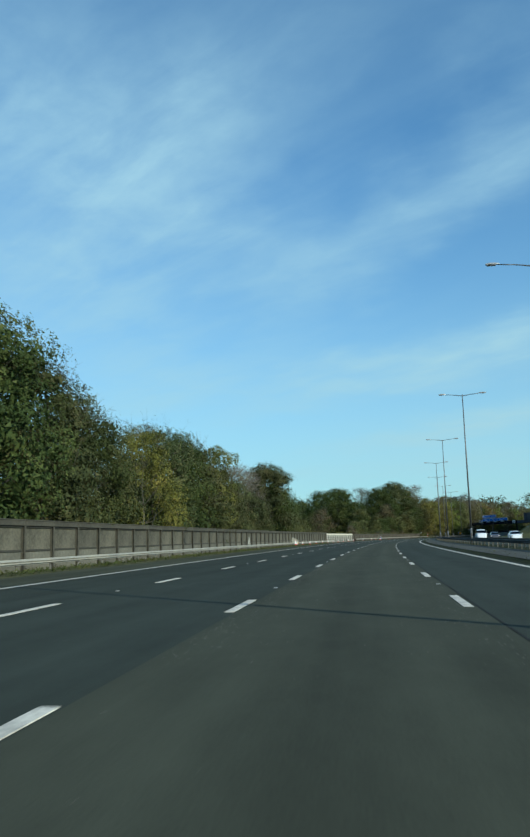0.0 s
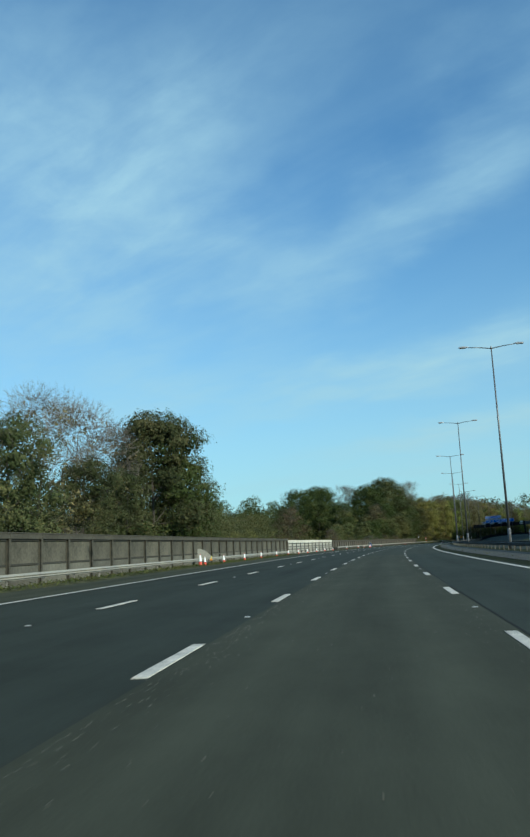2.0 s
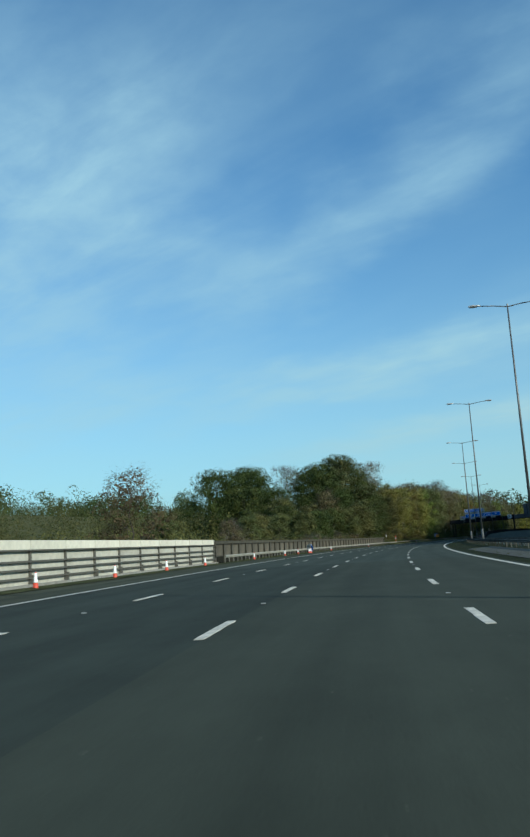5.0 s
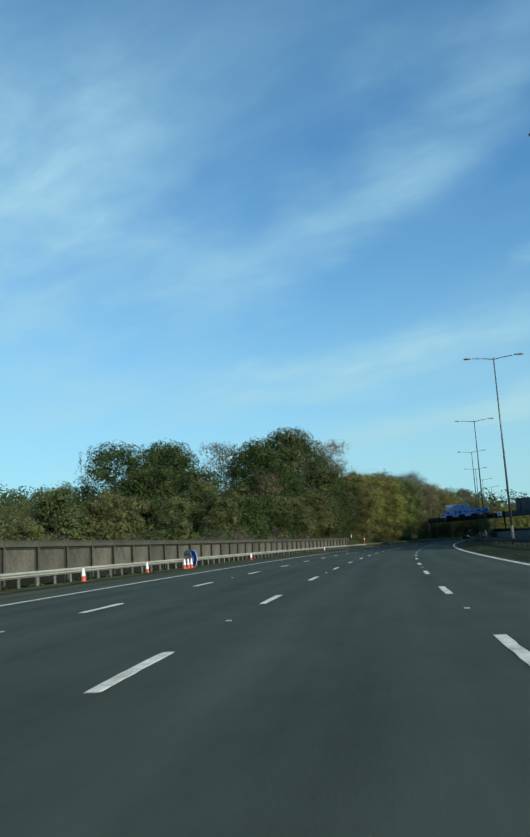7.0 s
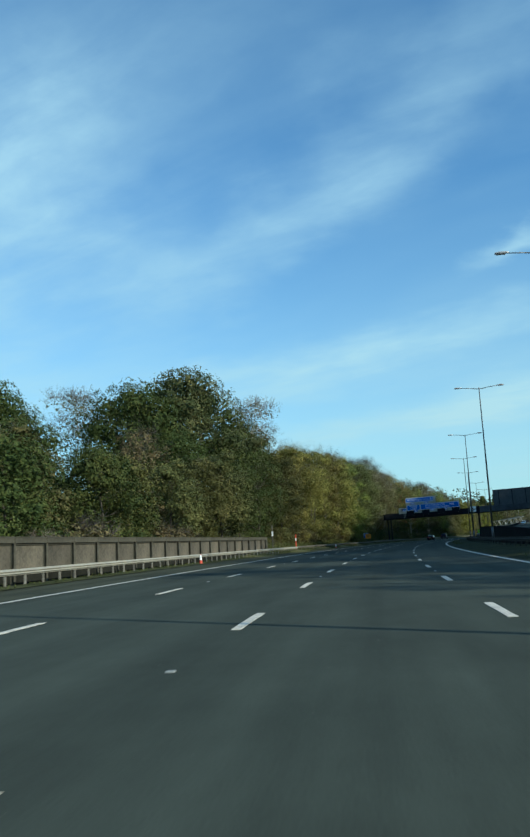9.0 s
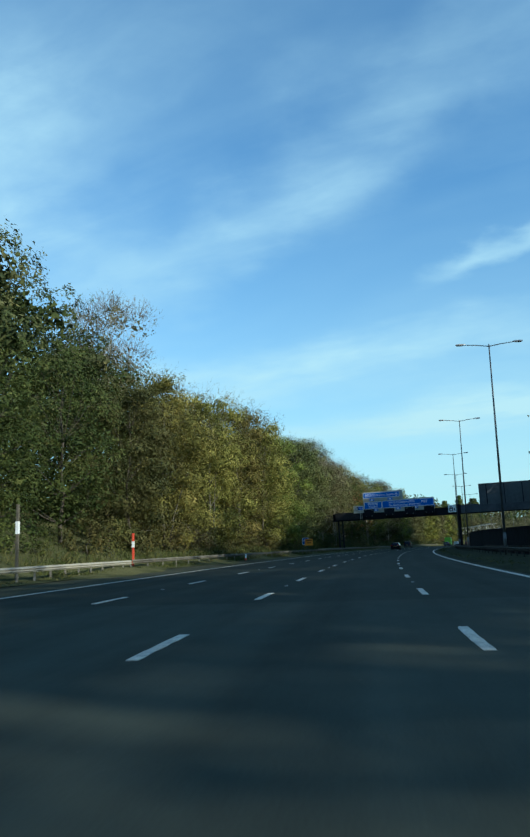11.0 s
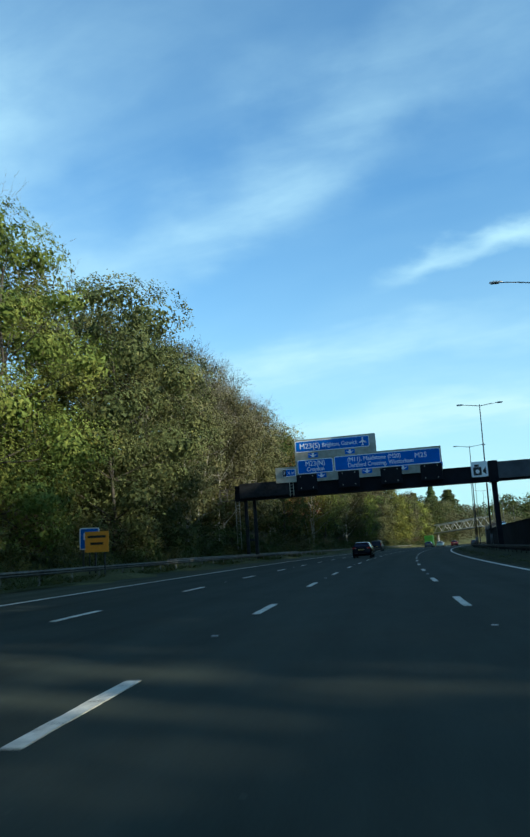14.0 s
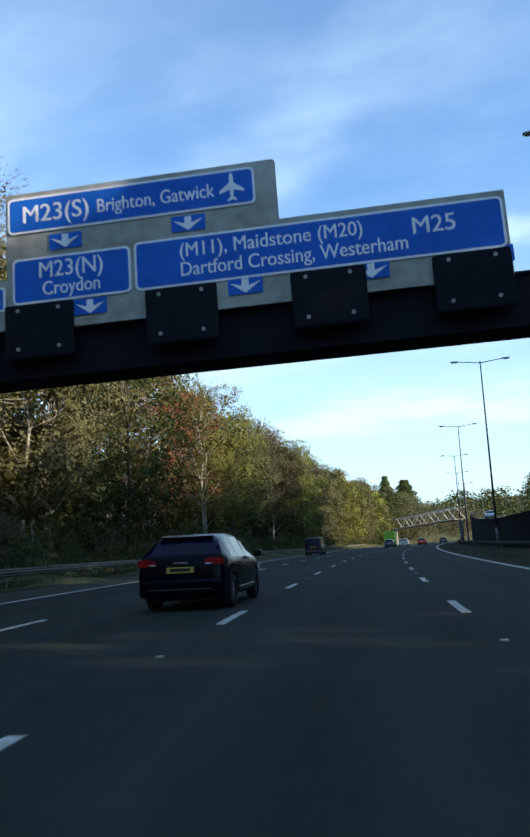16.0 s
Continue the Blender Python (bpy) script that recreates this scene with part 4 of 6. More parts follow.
    def lane_arrow(x, z):
        a = part("arrow_plate", rounded(x - 0.5, x + 0.5, z - 0.24, z + 0.24, 0.03, y - 0.004, y + 0.03), SIGN_BLUE, g, "small blue lane arrow plate")
        poly_ = [(-0.1, 0.2), (0.1, 0.2), (0.1, 0.0), (0.44, 0.10), (0.0, -0.22), (-0.44, 0.10), (-0.1, 0.0)]
        part("arrow", shape([(x + px_, z + pz_) for px_, pz_ in poly_], y - 0.02, y - 0.003), SIGN_WHITE, a, "white lane arrow")
    for x, z in ((-7.65, 10.56), (-3.9, 10.60), (-6.95, 8.44), (-2.35, 8.50), (1.2, 8.50), (4.55, 8.54)):
        lane_arrow(x, z)
    # lane signal boxes on the girder
    for x in (-8.45, -4.2, 0.0, 3.9):
        b = part("signal_box", boxed(x - 1.05, x + 1.05, -0.98, -0.80, 7.0, 8.66, bevel=0.09), STEEL_DARK, g, "black lane signal box")
        for dx in (-0.62, 0.62):
            for z in (7.3, 8.46):
                bolt = bmesh.new()
                tube(bolt, (x + dx, -0.985, z), (x + dx, -0.995, z), 0.06, 0.06, 10)
                part("lamp", bolt, BACKING, b, "small round amber lamp glass")
        part("bracket", boxed(x - 0.3, x + 0.3, -0.80, -0.35, 7.4, 7.6), STEEL_DARK, b)
    # camera sign
    cs = part("camera_sign", rounded(7.66, 9.22, 6.98, 8.48, 0.12, -0.78, -0.72), SIGN_WHITE, g, "white camera warning sign")
    part("symbol", rounded(7.86, 8.62, 7.16, 7.95, 0.08, -0.80, -0.781), SIGN_BLACK, cs, "black camera symbol")
    part("symbol_lens", disc(bmesh.new(), 0.2, 0), SIGN_WHITE, cs, m=Matrix.Translation((8.24, -0.815, 7.52)))
    part("symbol_flash", shape([(8.7, 7.5), (9.05, 7.2), (9.05, 7.95)], -0.80, -0.781), SIGN_BLACK, cs)
    part("symbol_top", boxed(7.98, 8.4, -0.80, -0.781, 7.99, 8.2), SIGN_BLACK, cs)
    # back of the signs for the other carriageway
    rev = part("reverse_sign", boxed(14.0, 26.5, 1.1, 1.22, 8.1, 12.5), SIGN_BACK, g, "dark grey back of a large sign")
    for k in range(5):
        part("stiffener", boxed(14.1, 26.4, 1.02, 1.095, 8.5 + k * 0.95, 8.58 + k * 0.95), SIGN_BACK, rev)
    for x in (15.5, 19.0, 22.5, 25.5):
        part("strut", boxed(x - 0.08, x + 0.08, 0.9, 1.02, 7.9, 12.3), STEEL_DARK, rev)


gantry()

# small roadside signs before the gantry
rs = thing("services_sign", along(437.4, -14.5), "blue roadside sign with a white border on posts", "road sign")
part("plate", rounded(-0.53, 0.53, 1.50, 2.60, 0.09, -0.03, 0.0), SIGN_WHITE, rs, "white border")
part("face", rounded(-0.47, 0.47, 1.56, 2.54, 0.06, -0.038, -0.01), SIGN_BLUE, rs)
part("bar", boxed(-0.30, -0.22, -0.045, -0.037, 2.02, 2.34), SIGN_WHITE, rs)
part("bar", boxed(-0.10, -0.02, -0.045, -0.037, 2.02, 2.34), SIGN_WHITE, rs)
part("bar", boxed(-0.22, -0.10, -0.045, -0.037, 2.15, 2.22), SIGN_WHITE, rs)
for x in (-0.35, 0.3):
    part("post", boxed(x - 0.04, x + 0.04, 0.01, 0.09, -0.1, 2.5), GALV_DARK, rs)
ro = thing("roadworks_sign", along(436.9, -13.9), "orange temporary sign with dark writing on a frame", "road sign")
part("plate", boxed(-0.62, 0.62, -0.03, 0.0, 1.36, 2.38), SIGN_ORANGE, ro)
for z, w in ((2.06, 0.48), (1.72, 0.34)):
    part("bar", boxed(-w, w, -0.036, -0.029, z, z + 0.12), SIGN_BLACK, ro)
for x in (-0.4, 0.4):
    part("post", boxed(x - 0.03, x + 0.03, 0.01, 0.06, -0.1, 2.3), GALV_DARK, ro)


# ---- lattice bridge beyond the gantry ----
def lattice_bridge(p0, p1, depth):
    p0, p1 = Vector(p0), Vector(p1)
    br = thing("lattice_bridge", Matrix.Identity(4), "pale painted steel lattice bridge across the road", "bridge")
    d = p1 - p0
    n = 5
    side = Vector((d.y, -d.x, 0)).normalized() * 2.4
    up = Vector((0, 0, depth))
    for off in (side * 0, side):
        part("chord", tube(bmesh.new(), p0 + off, p1 + off, 0.16, 0.16, 4), TRUSS, br)
        part("chord", tube(bmesh.new(), p0 + off + up, p1 + off + up, 0.16, 0.16, 4), TRUSS, br)
        for k in range(n):
            a, b = p0 + d * (k / n) + off, p0 + d * ((k + 1) / n) + off
            m = (a + b) / 2 + up
            part("brace", tube(bmesh.new(), a, m, 0.085, 0.085, 4), TRUSS, br)
            part("brace", tube(bmesh.new(), m, b, 0.085, 0.085, 4), TRUSS, br)
    bm = bmesh.new()
    vs = [bm.verts.new(q) for q in (p0 + Vector((0, 0, 0.1)), p1 + Vector((0, 0, 0.1)), p1 + side + Vector((0, 0, 0.1)), p0 + side + Vector((0, 0, 0.1)))]
    lo = [bm.verts.new(v.co - Vector((0, 0, 0.25))) for v in vs]
    bm.faces.new(vs)
    bm.faces.new(lo[::-1])
    for k in range(4):
        bm.faces.new((vs[k], lo[k], lo[(k + 1) % 4], vs[(k + 1) % 4]))
    part("deck", bm, CONCRETE, br)
    for q in (p0 + side / 2, p1 + side / 2):
        part("pier", tube(bmesh.new(), (q.x, q.y, -0.5), (q.x, q.y, q.z), 0.5, 0.5, 10), CONCRETE, br)


lattice_bridge(at(685.5, -11.2, 4.5), at(642.2, 9.8, 5.4), 2.75)


# ---- vehicles ----
def wheel(m, parent, r=0.315, w=0.21):
    bm = bmesh.new()
    prof = [(r * 0.66, -w / 2), (r * 0.93, -w / 2), (r, -w / 2 + 0.03), (r, w / 2 - 0.03), (r * 0.93, w / 2), (r * 0.66, w / 2)]
    n = 22
    rows = [[bm.verts.new((x, q * math.cos(2 * math.pi * k / n), q * math.sin(2 * math.pi * k / n))) for k in range(n)] for q, x in prof]
    for a, b in zip(rows, rows[1:]):
        for k in range(n):
            bm.faces.new((a[k], a[(k + 1) % n], b[(k + 1) % n], b[k]))
    ty = part("wheel", bm, TYRE, parent, "black tyre", m=m, smooth=True)
    bm = bmesh.new()
    tube(bm, (-w / 2 + 0.05, 0, 0), (w / 2 - 0.05, 0, 0), r * 0.66, r * 0.66, 20)
    for sgn in (-1, 1):
        for k in range(10):
            a = 2 * math.pi * k / 10
            c, s_ = math.cos(a), math.sin(a)
            q0, q1 = r * 0.12, r * 0.64
            v = [bm.verts.new((sgn * (w / 2 - 0.03), q * c - o * s_, q * s_ + o * c)) for q, o in ((q0, -0.025), (q1, -0.035), (q1, 0.035), (q0, 0.025))]
            bm.faces.new(v)
        tube(bm, (sgn * (w / 2 - 0.06), 0, 0), (sgn * (w / 2 - 0.015), 0, 0), r * 0.16, r * 0.14, 12)
    part("rim", bm, RIM, ty, "alloy rim")
    return ty


CARS = {
    "hatchback": dict(L=4.2, roof=[(0, .62), (.03, .88), (.07, 1.00), (.13, 1.05), (.50, 1.355), (.64, 1.40), (1.0, 1.435), (1.5, 1.45), (2.2, 1.44), (2.7, 1.36), (3.3, .98), (3.85, .86), (4.1, .74), (4.2, .55)],
                      belt=[(0, .58), (.03, .83), (.07, .94), (.13, .965), (.6, .97), (3.25, .92), (3.8, .80), (4.2, .5)], wide=[(0, .76), (.05, .83), (.35, .875), (2, .885), (3.5, .87), (4.0, .79), (4.2, .66)],
                      top=[(0, .70), (.10, .76), (.55, .60), (1.4, .60), (2.6, .58), (3.3, .70), (3.9, .68), (4.2, .58)], wheels=(.80, 3.38), r=.315,
                      rear=(.135, .50), front=(2.72, 3.28), sides=[(.78, 1.28), (1.36, 2.14), (2.22, 3.05)], low=.22),
    "people_carrier": dict(L=4.8, roof=[(0, .70), (.03, 1.02), (.16, 1.76), (.35, 1.90), (1.5, 1.93), (3.0, 1.91), (3.45, 1.80), (4.15, 1.22), (4.55, 1.05), (4.75, .85), (4.8, .6)],
                           belt=[(0, .66), (.03, 1.0), (.3, 1.12), (3.9, 1.10), (4.5, .95), (4.8, .55)], wide=[(0, .86), (.05, .91), (.4, .94), (2.5, .945), (4.2, .91), (4.6, .84), (4.8, .72)],
                           top=[(0, .80), (.03, .84), (.3, .76), (1.5, .76), (3.4, .72), (4.1, .78), (4.8, .65)], wheels=(.90, 3.85), r=.33,
                           rear=(.035, .16), front=(3.5, 4.1), sides=[(.55, 1.35), (1.45, 2.55), (2.65, 3.75)], low=.24),
    "box_van": dict(L=6.0, roof=[(0, 2.9), (.05, 3.0), (3.9, 3.0), (3.95, 2.2), (4.4, 2.15), (5.2, 1.3), (5.8, 1.1), (6.0, .7)],
                    belt=[(0, 1.2), (3.9, 1.2), (5.2, 1.15), (6.0, .65)], wide=[(0, 1.04), (3.9, 1.04), (3.95, .98), (5.4, .95), (6.0, .8)],
                    top=[(0, 1.03), (3.9, 1.03), (3.95, .86), (4.5, .8), (5.2, .85), (6.0, .7)], wheels=(1.1, 5.0), r=.34, rear=None, front=(4.45, 5.15), sides=[(4.3, 4.95)], low=.32),
}


def vehicle(name, kind, paint, m, label, category="car", tails=True, white_plate=False):
    c = CARS[kind]
    car = thing(name, m, label, category, "traffic on the motorway")
    f = lambda key, y: float(np.interp(y, [a for a, _ in c[key]], [b for _, b in c[key]]))
    ys = {a for key in ("roof", "belt", "wide", "top") for a, _ in c[key]}
    for a, b in c["sides"]:
        ys |= {a, b}
    r = c["r"]
    for wy in c["wheels"]:
        ys |= {wy + k * (r + 0.05) / 3 for k in (-3, -2.85, -2.2, -1.2, 0, 1.2, 2.2, 2.85, 3)}
    ys = sorted(y for y in ys if 0 <= y <= c["L"])
    ys = [y for k, y in enumerate(ys) if k == 0 or y - ys[k - 1] > 0.004]
    grid = []
    for y in ys:
        zr, zb, w, wt = f("roof", y), f("belt", y), f("wide", y), f("top", y)
        zb = min(zb, zr - 0.05)
        lo = c["low"] + (0.12 if y < 0.1 or y > c["L"] - 0.12 else 0)
        arch = 0.0
        for wy in c["wheels"]:
            q = (r + 0.055) ** 2 - (y - wy) ** 2
            if q > 0:
                arch = max(arch, r + math.sqrt(q))
        side_lo = max(lo + 0.06, arch)
        mid = max((side_lo + zb) / 2, side_lo + 0.02)
        half = [(0, lo), (w * 0.72, lo), (w * 0.74, max(lo, arch)), (w * 0.985, side_lo), (w, mid), (w * 0.975, zb - 0.05), (w * 0.955, zb), (wt + 0.03, zr - 0.085 if zr - zb > 0.2 else zr - 0.03), (wt * 0.86, zr - 0.012), (0, zr)]
        grid.append([(x, y, z) for x, z in half] + [(-x, y, z) for x, z in half[-2:0:-1]])
    m_ = len(grid[0])
    groups = {"body": [], "side": [], "rear": [], "front": []}
    for i in range(len(ys) - 1):
        y0, y1 = ys[i], ys[i + 1]
        ym = (y0 + y1) / 2
        for j in range(m_):
            seg = j if j < 9 else m_ - 1 - j
            where = "body"
            if seg == 6 and any(a < ym < b for a, b in c["sides"]):
                where = "side"
            if seg in (7, 8) and c["rear"] and c["rear"][0] < ym < c["rear"][1]:
                where = "rear"
            if seg in (7, 8) and c["front"][0] < ym < c["front"][1]:
                where = "front"
            groups[where].append((i, j))

    def from_faces(cells, caps=False):
        bm = bmesh.new()
        made = {}

        def v(i, j):
            if (i, j) not in made:
                made[i, j] = bm.verts.new(grid[i][j])
            return made[i, j]
        for i, j in cells:
            k = (j + 1) % m_
            bm.faces.new((v(i, j), v(i, k), v(i + 1, k), v(i + 1, j)))
        if caps:
            bm.faces.new([v(0, j) for j in range(m_)])
            bm.faces.new([v(len(ys) - 1, j) for j in range(m_)])
        bmesh.ops.remove_doubles(bm, verts=bm.verts, dist=0.0005)
        return bm
    body = part("body", from_faces(groups["body"], True), paint, car)
    me = body.data
    me.polygons.foreach_set("use_smooth", [True] * len(me.polygons))
    me.set_sharp_from_angle(angle=radians(46))
    for key, nm in (("rear", "rear_window"), ("front", "windscreen")):
        if groups[key]:
            part(nm, from_faces(groups[key]), REAR_GLASS if key == "rear" else CAR_GLASS, body, "dark tinted glass")
    for a, b in c["sides"]:
        for right in (True, False):
            cells = [(i, j) for i, j in groups["side"] if a < (ys[i] + ys[i + 1]) / 2 < b and (j < 9) == right]
            part("side_window", from_faces(cells), CAR_GLASS, body, "dark tinted glass")
    part("underside", boxed(-0.62, 0.62, 0.25, c["L"] - 0.25, 0.18, c["low"] + 0.25), TRIM, car)
    for wy in c["wheels"]:
        for sx in (-1, 1):
            wheel(Matrix.Translation((sx * (f("wide", wy) - 0.125), wy, r)), car, r)
    w0, zb = f("wide", 0.05), f("belt", 0.05)
    for sx in (-1, 1):
        hi = 1.45 if kind == "people_carrier" else 0.975 if kind == "hatchback" else zb
        lo_ = hi - (0.55 if kind == "people_carrier" else 0.13)
        if kind == "box_van":
            lo_, hi = 0.75, 0.98
        wide_ = 0.10 if kind == "people_carrier" else 0.36
        bm = boxed(sx * w0 * 0.995 - (wide_ if sx > 0 else 0), sx * w0 * 0.995 + (0 if sx > 0 else wide_), -0.012, 0.14, lo_, hi, bevel=0.02)
        if kind == "hatchback":
            edge = [(w0 * 0.995, lo_), (w0 * 0.998, hi - 0.01), (w0 - 0.20, hi + 0.005), (w0 - 0.37, hi - 0.03), (w0 - 0.34, lo_ + 0.03), (w0 - 0.15, lo_ - 0.005)]
            bm.free()
            bm = shape([(sx * a, b_) for a, b_ in edge][::int(sx)], -0.014, 0.16)
        tl = part("tail_light", bm, TAIL, car, "red tail light")
        if kind == "hatchback":
            part("reversing_lens", boxed(sx * (w0 - 0.29) - 0.06, sx * (w0 - 0.29) + 0.06, -0.016, -0.011, lo_ + 0.012, lo_ + 0.038), TAIL_CLEAR, tl, "pale clear lens")
        my = c["front"][0] + 0.18 if kind != "box_van" else 4.9
        bm = boxed(-0.09, 0.09, -0.05, 0.07, -0.07, 0.07, bevel=0.03)
        part("door_mirror", bm, paint, car, m=Matrix.Translation((sx * (f("wide", my) + 0.10), my, f("belt", my) + 0.07)))
        bm = boxed(sx * f("wide", c["L"] - .2) * 0.92 - 0.14, sx * f("wide", c["L"] - .2) * 0.92 + 0.10, c["L"] - 0.30, c["L"] - 0.08, 0.60, 0.76, bevel=0.02)
        part("headlight", bm, TAIL_CLEAR, car, "clear headlight")
        if kind != "box_van":
            for a, b in c["sides"][1:]:
                part("door_handle", boxed(sx * (f("wide", a) + 0.004) - 0.012, sx * (f("wide", a) + 0.004) + 0.012, a + 0.06, a + 0.24, f("belt", a) - 0.14, f("belt", a) - 0.11), paint, car)
            part("sill_trim", boxed(sx * f("wide", 2) - 0.012, sx * f("wide", 2) + 0.012, c["wheels"][0] + 0.42, c["wheels"][1] - 0.42, 0.33, 0.37), CHROME if kind == "hatchback" else TRIM, car)
    zp = 0.88 if kind == "people_carrier" else 0.765
    if kind == "box_van":
        zp = 0.6
    part("number_plate", boxed(-0.26, 0.26, -0.035, -0.018, zp - 0.055, zp + 0.055), PLATE_W if white_plate else PLATE, car, "plain plate with a dark bar")
    part("plate_bar", boxed(-0.20, 0.20, -0.038, -0.034, zp - 0.03, zp + 0.03), SIGN_BLACK if not white_plate else TRIM, car)
    part("bumper", boxed(-w0 * 0.97, w0 * 0.97, -0.07, 0.25, 0.30, 0.60, bevel=0.06), paint if kind == "hatchback" else GALV_DARK, car)
    if kind == "hatchback":
        part("badge", boxed(-0.14, 0.14, -0.02, 0.01, 0.875, 0.91), CHROME, car, "small bright badge")
        part("reflector_strip", boxed(-0.6, 0.6, -0.076, -0.069, 0.405, 0.418), GALV_DARK, car)
        part("roof_spoiler", boxed(-0.53, 0.53, -0.17, 0.12, -0.014, 0.014, bevel=0.012), paint, car, m=Matrix.Translation((0, 0.575, 1.397)) @ Matrix.Rotation(radians(9), 4, "X"))
        part("rear_wiper", boxed(-0.02, 0.42, 0.13, 0.15, 1.03, 1.045), TRIM, car)
    if kind == "box_van":
        part("rear_shutter", boxed(-0.95, 0.95, -0.02, 0.02, 0.95, 2.85, bevel=0.01), paint, car)
    return car


vehicle("hatchback_car", "hatchback", BLACK_BLUE, along(470.7, -3.08, 0, -1.2), "black five-door hatchback with red tail lights")
vehicle("people_carrier", "people_carrier", NAVY, along(539.5, -8.0), "dark blue people carrier van in the nearside lane")
vehicle("box_van", "box_van", LIME, along(606.0, -4.2), "bright lime green box van")
vehicle("hatchback_car", "hatchback", GREY_CAR, along(596.0, -3.4), "dark grey hatchback on the motorway")
vehicle("hatchback_car", "hatchback", WHITE_CAR, along(611.0, -2.0), "white hatchback on the motorway")
vehicle("hatchback_car", "hatchback", RED_DARK, along(620.0, 1.0), "dark red hatchback on the motorway")
vehicle("hatchback_car", "hatchback", GREY_CAR, along(650.0, 3.8), "dark grey hatchback far along the road")
vehicle("panel_van", "people_carrier", WHITE_CAR, along(146.0, 16.4, 0, 180), "white panel van on the opposite carriageway", "van", white_plate=True)
vehicle("hatchback_car", "hatchback", WHITE_CAR, along(124.0, 19.8, 0, 180), "white hatchback on the opposite carriageway", white_plate=True)
vehicle("hatchback_car", "hatchback", GREY_CAR, along(161.0, 20.0, 0, 180), "dark hatchback on the opposite carriageway", white_plate=True)
vehicle("hatchback_car", "hatchback", WHITE_CAR, along(603.0, 14.6, 4.2, 180), "white hatchback on the raised carriageway", white_plate=True)


# ---- trees ----
def leaf_cards(rng, pts, outward, size, mat_, name):
    """One mesh of small bent leaf sprays at the points, each its own island."""
    n = len(pts)
    nrm = outward + rng.normal(0, 0.42, (n, 3))
    nrm /= np.linalg.norm(nrm, axis=1)[:, None] + 1e-9
    a = np.cross(nrm, rng.normal(0, 1, (n, 3)))
    a /= np.linalg.norm(a, axis=1)[:, None] + 1e-9
    b = np.cross(nrm, a)
    sz = (size * rng.uniform(0.6, 1.25, n))[:, None]
    a, b = a * sz * 0.72, b * sz * 0.5
    v = np.stack([pts - a * rng.uniform(0.5, 1.0, n)[:, None] - b * 0.6, pts + a * 1.1 + b * rng.uniform(-0.5, 0.5, n)[:, None], pts - a * rng.uniform(0.2, 0.8, n)[:, None] + b], 1).reshape(-1, 3)
    me = bpy.data.meshes.new(name)
    me.vertices.add(3 * n)
    me.vertices.foreach_set("co", v.astype(np.float32).ravel())
    me.loops.add(3 * n)
    me.loops.foreach_set("vertex_index", np.arange(3 * n, dtype=np.int32))
    me.polygons.add(n)
    me.polygons.foreach_set("loop_start", np.arange(0, 3 * n, 3, dtype=np.int32))
    me.update(calc_edges=True)
    me.materials.append(mat_)
    return me


def blobs_for(rng, h, rad, z0, count):
    """Centres and radii of the crown's lobes, inside a rounded outline."""
    out = []
    for k in range(count):
        q = (k + 0.5) / count
        env = math.sqrt(max(0.05, 1 - ((q - 0.42) / 0.62) ** 2)) if q > 0.42 else 1 - 0.34 * ((0.42 - q) / 0.42) ** 2
        size = rad * rng.uniform(0.30, 0.56) * (0.62 + 0.42 * env)
        a = k * 2.4 + rng.uniform(-0.6, 0.6)
        d = max(0.0, rad * env - size * 0.7) * rng.uniform(0.6, 1.25)
        z = min(z0 + (h - z0) * q + rng.uniform(-0.5, 0.5), h - size * rng.uniform(0.55, 0.95))
        out.append((np.array([d * math.cos(a), d * math.sin(a), z]), np.array([size, size, size * rng.uniform(0.50, 0.72)])))
    return out


def unit(v):
    return v / (np.linalg.norm(v, axis=1)[:, None] + 1e-9)


def crown(rng, h, rad, z0, count, leaves, size, mat_, name, each=13, fill=0.12, core=1.9):
    """Sprays of leaves over the lobes, with gaps between the sprays."""
    bl = blobs_for(rng, h, rad, z0, count)
    cs, rs = np.array([b[0] for b in bl]), np.array([b[1] for b in bl])
    wts = rs.prod(1) ** (2 / 3)
    n = int(leaves / each)
    pick = rng.choice(len(bl), n * 4, p=wts / wts.sum())
    d = unit(rng.normal(0, 1, (n * 4, 3)) + np.array([0, 0, 0.55]))
    cen = cs[pick] + d * rs[pick] * rng.uniform(0.72, 1.02, n * 4)[:, None]
    buried = np.zeros(n * 4, bool)
    for c_, r_ in bl:
        buried |= np.linalg.norm((cen - c_) / r_, axis=1) < 0.70
    cen, d = cen[~buried][:n], d[~buried][:n]
    spread = 1.5 * size * rng.uniform(0.6, 1.4, len(cen))[:, None]
    off = rng.normal(0, 1, (len(cen), each, 3)) * spread[:, None]
    off -= 0.55 * (off * d[:, None]).sum(2, keepdims=True) * d[:, None]
    pts = (cen[:, None] + off).reshape(-1, 3)
    pts[:, 2] = np.maximum(pts[:, 2], 0.15)
    out = np.repeat(unit(d + np.array([0, 0, 0.35])), each, 0)
    # larger sprays fill the inside of each lobe
    k = int(leaves * fill)
    e = unit(rng.normal(0, 1, (k, 3)))
    w = rng.choice(len(bl), k, p=wts / wts.sum())
    inside = cs[w] + e * rs[w] * rng.uniform(0.2, 0.66, k)[:, None]
    inside[:, 2] = np.maximum(inside[:, 2], 0.4)
    sizes = np.concatenate([np.full(len(pts), size), np.full(k, size * core)])
    return leaf_cards(rng, np.concatenate([pts, inside]), np.concatenate([out, e]), sizes, mat_, name), bl


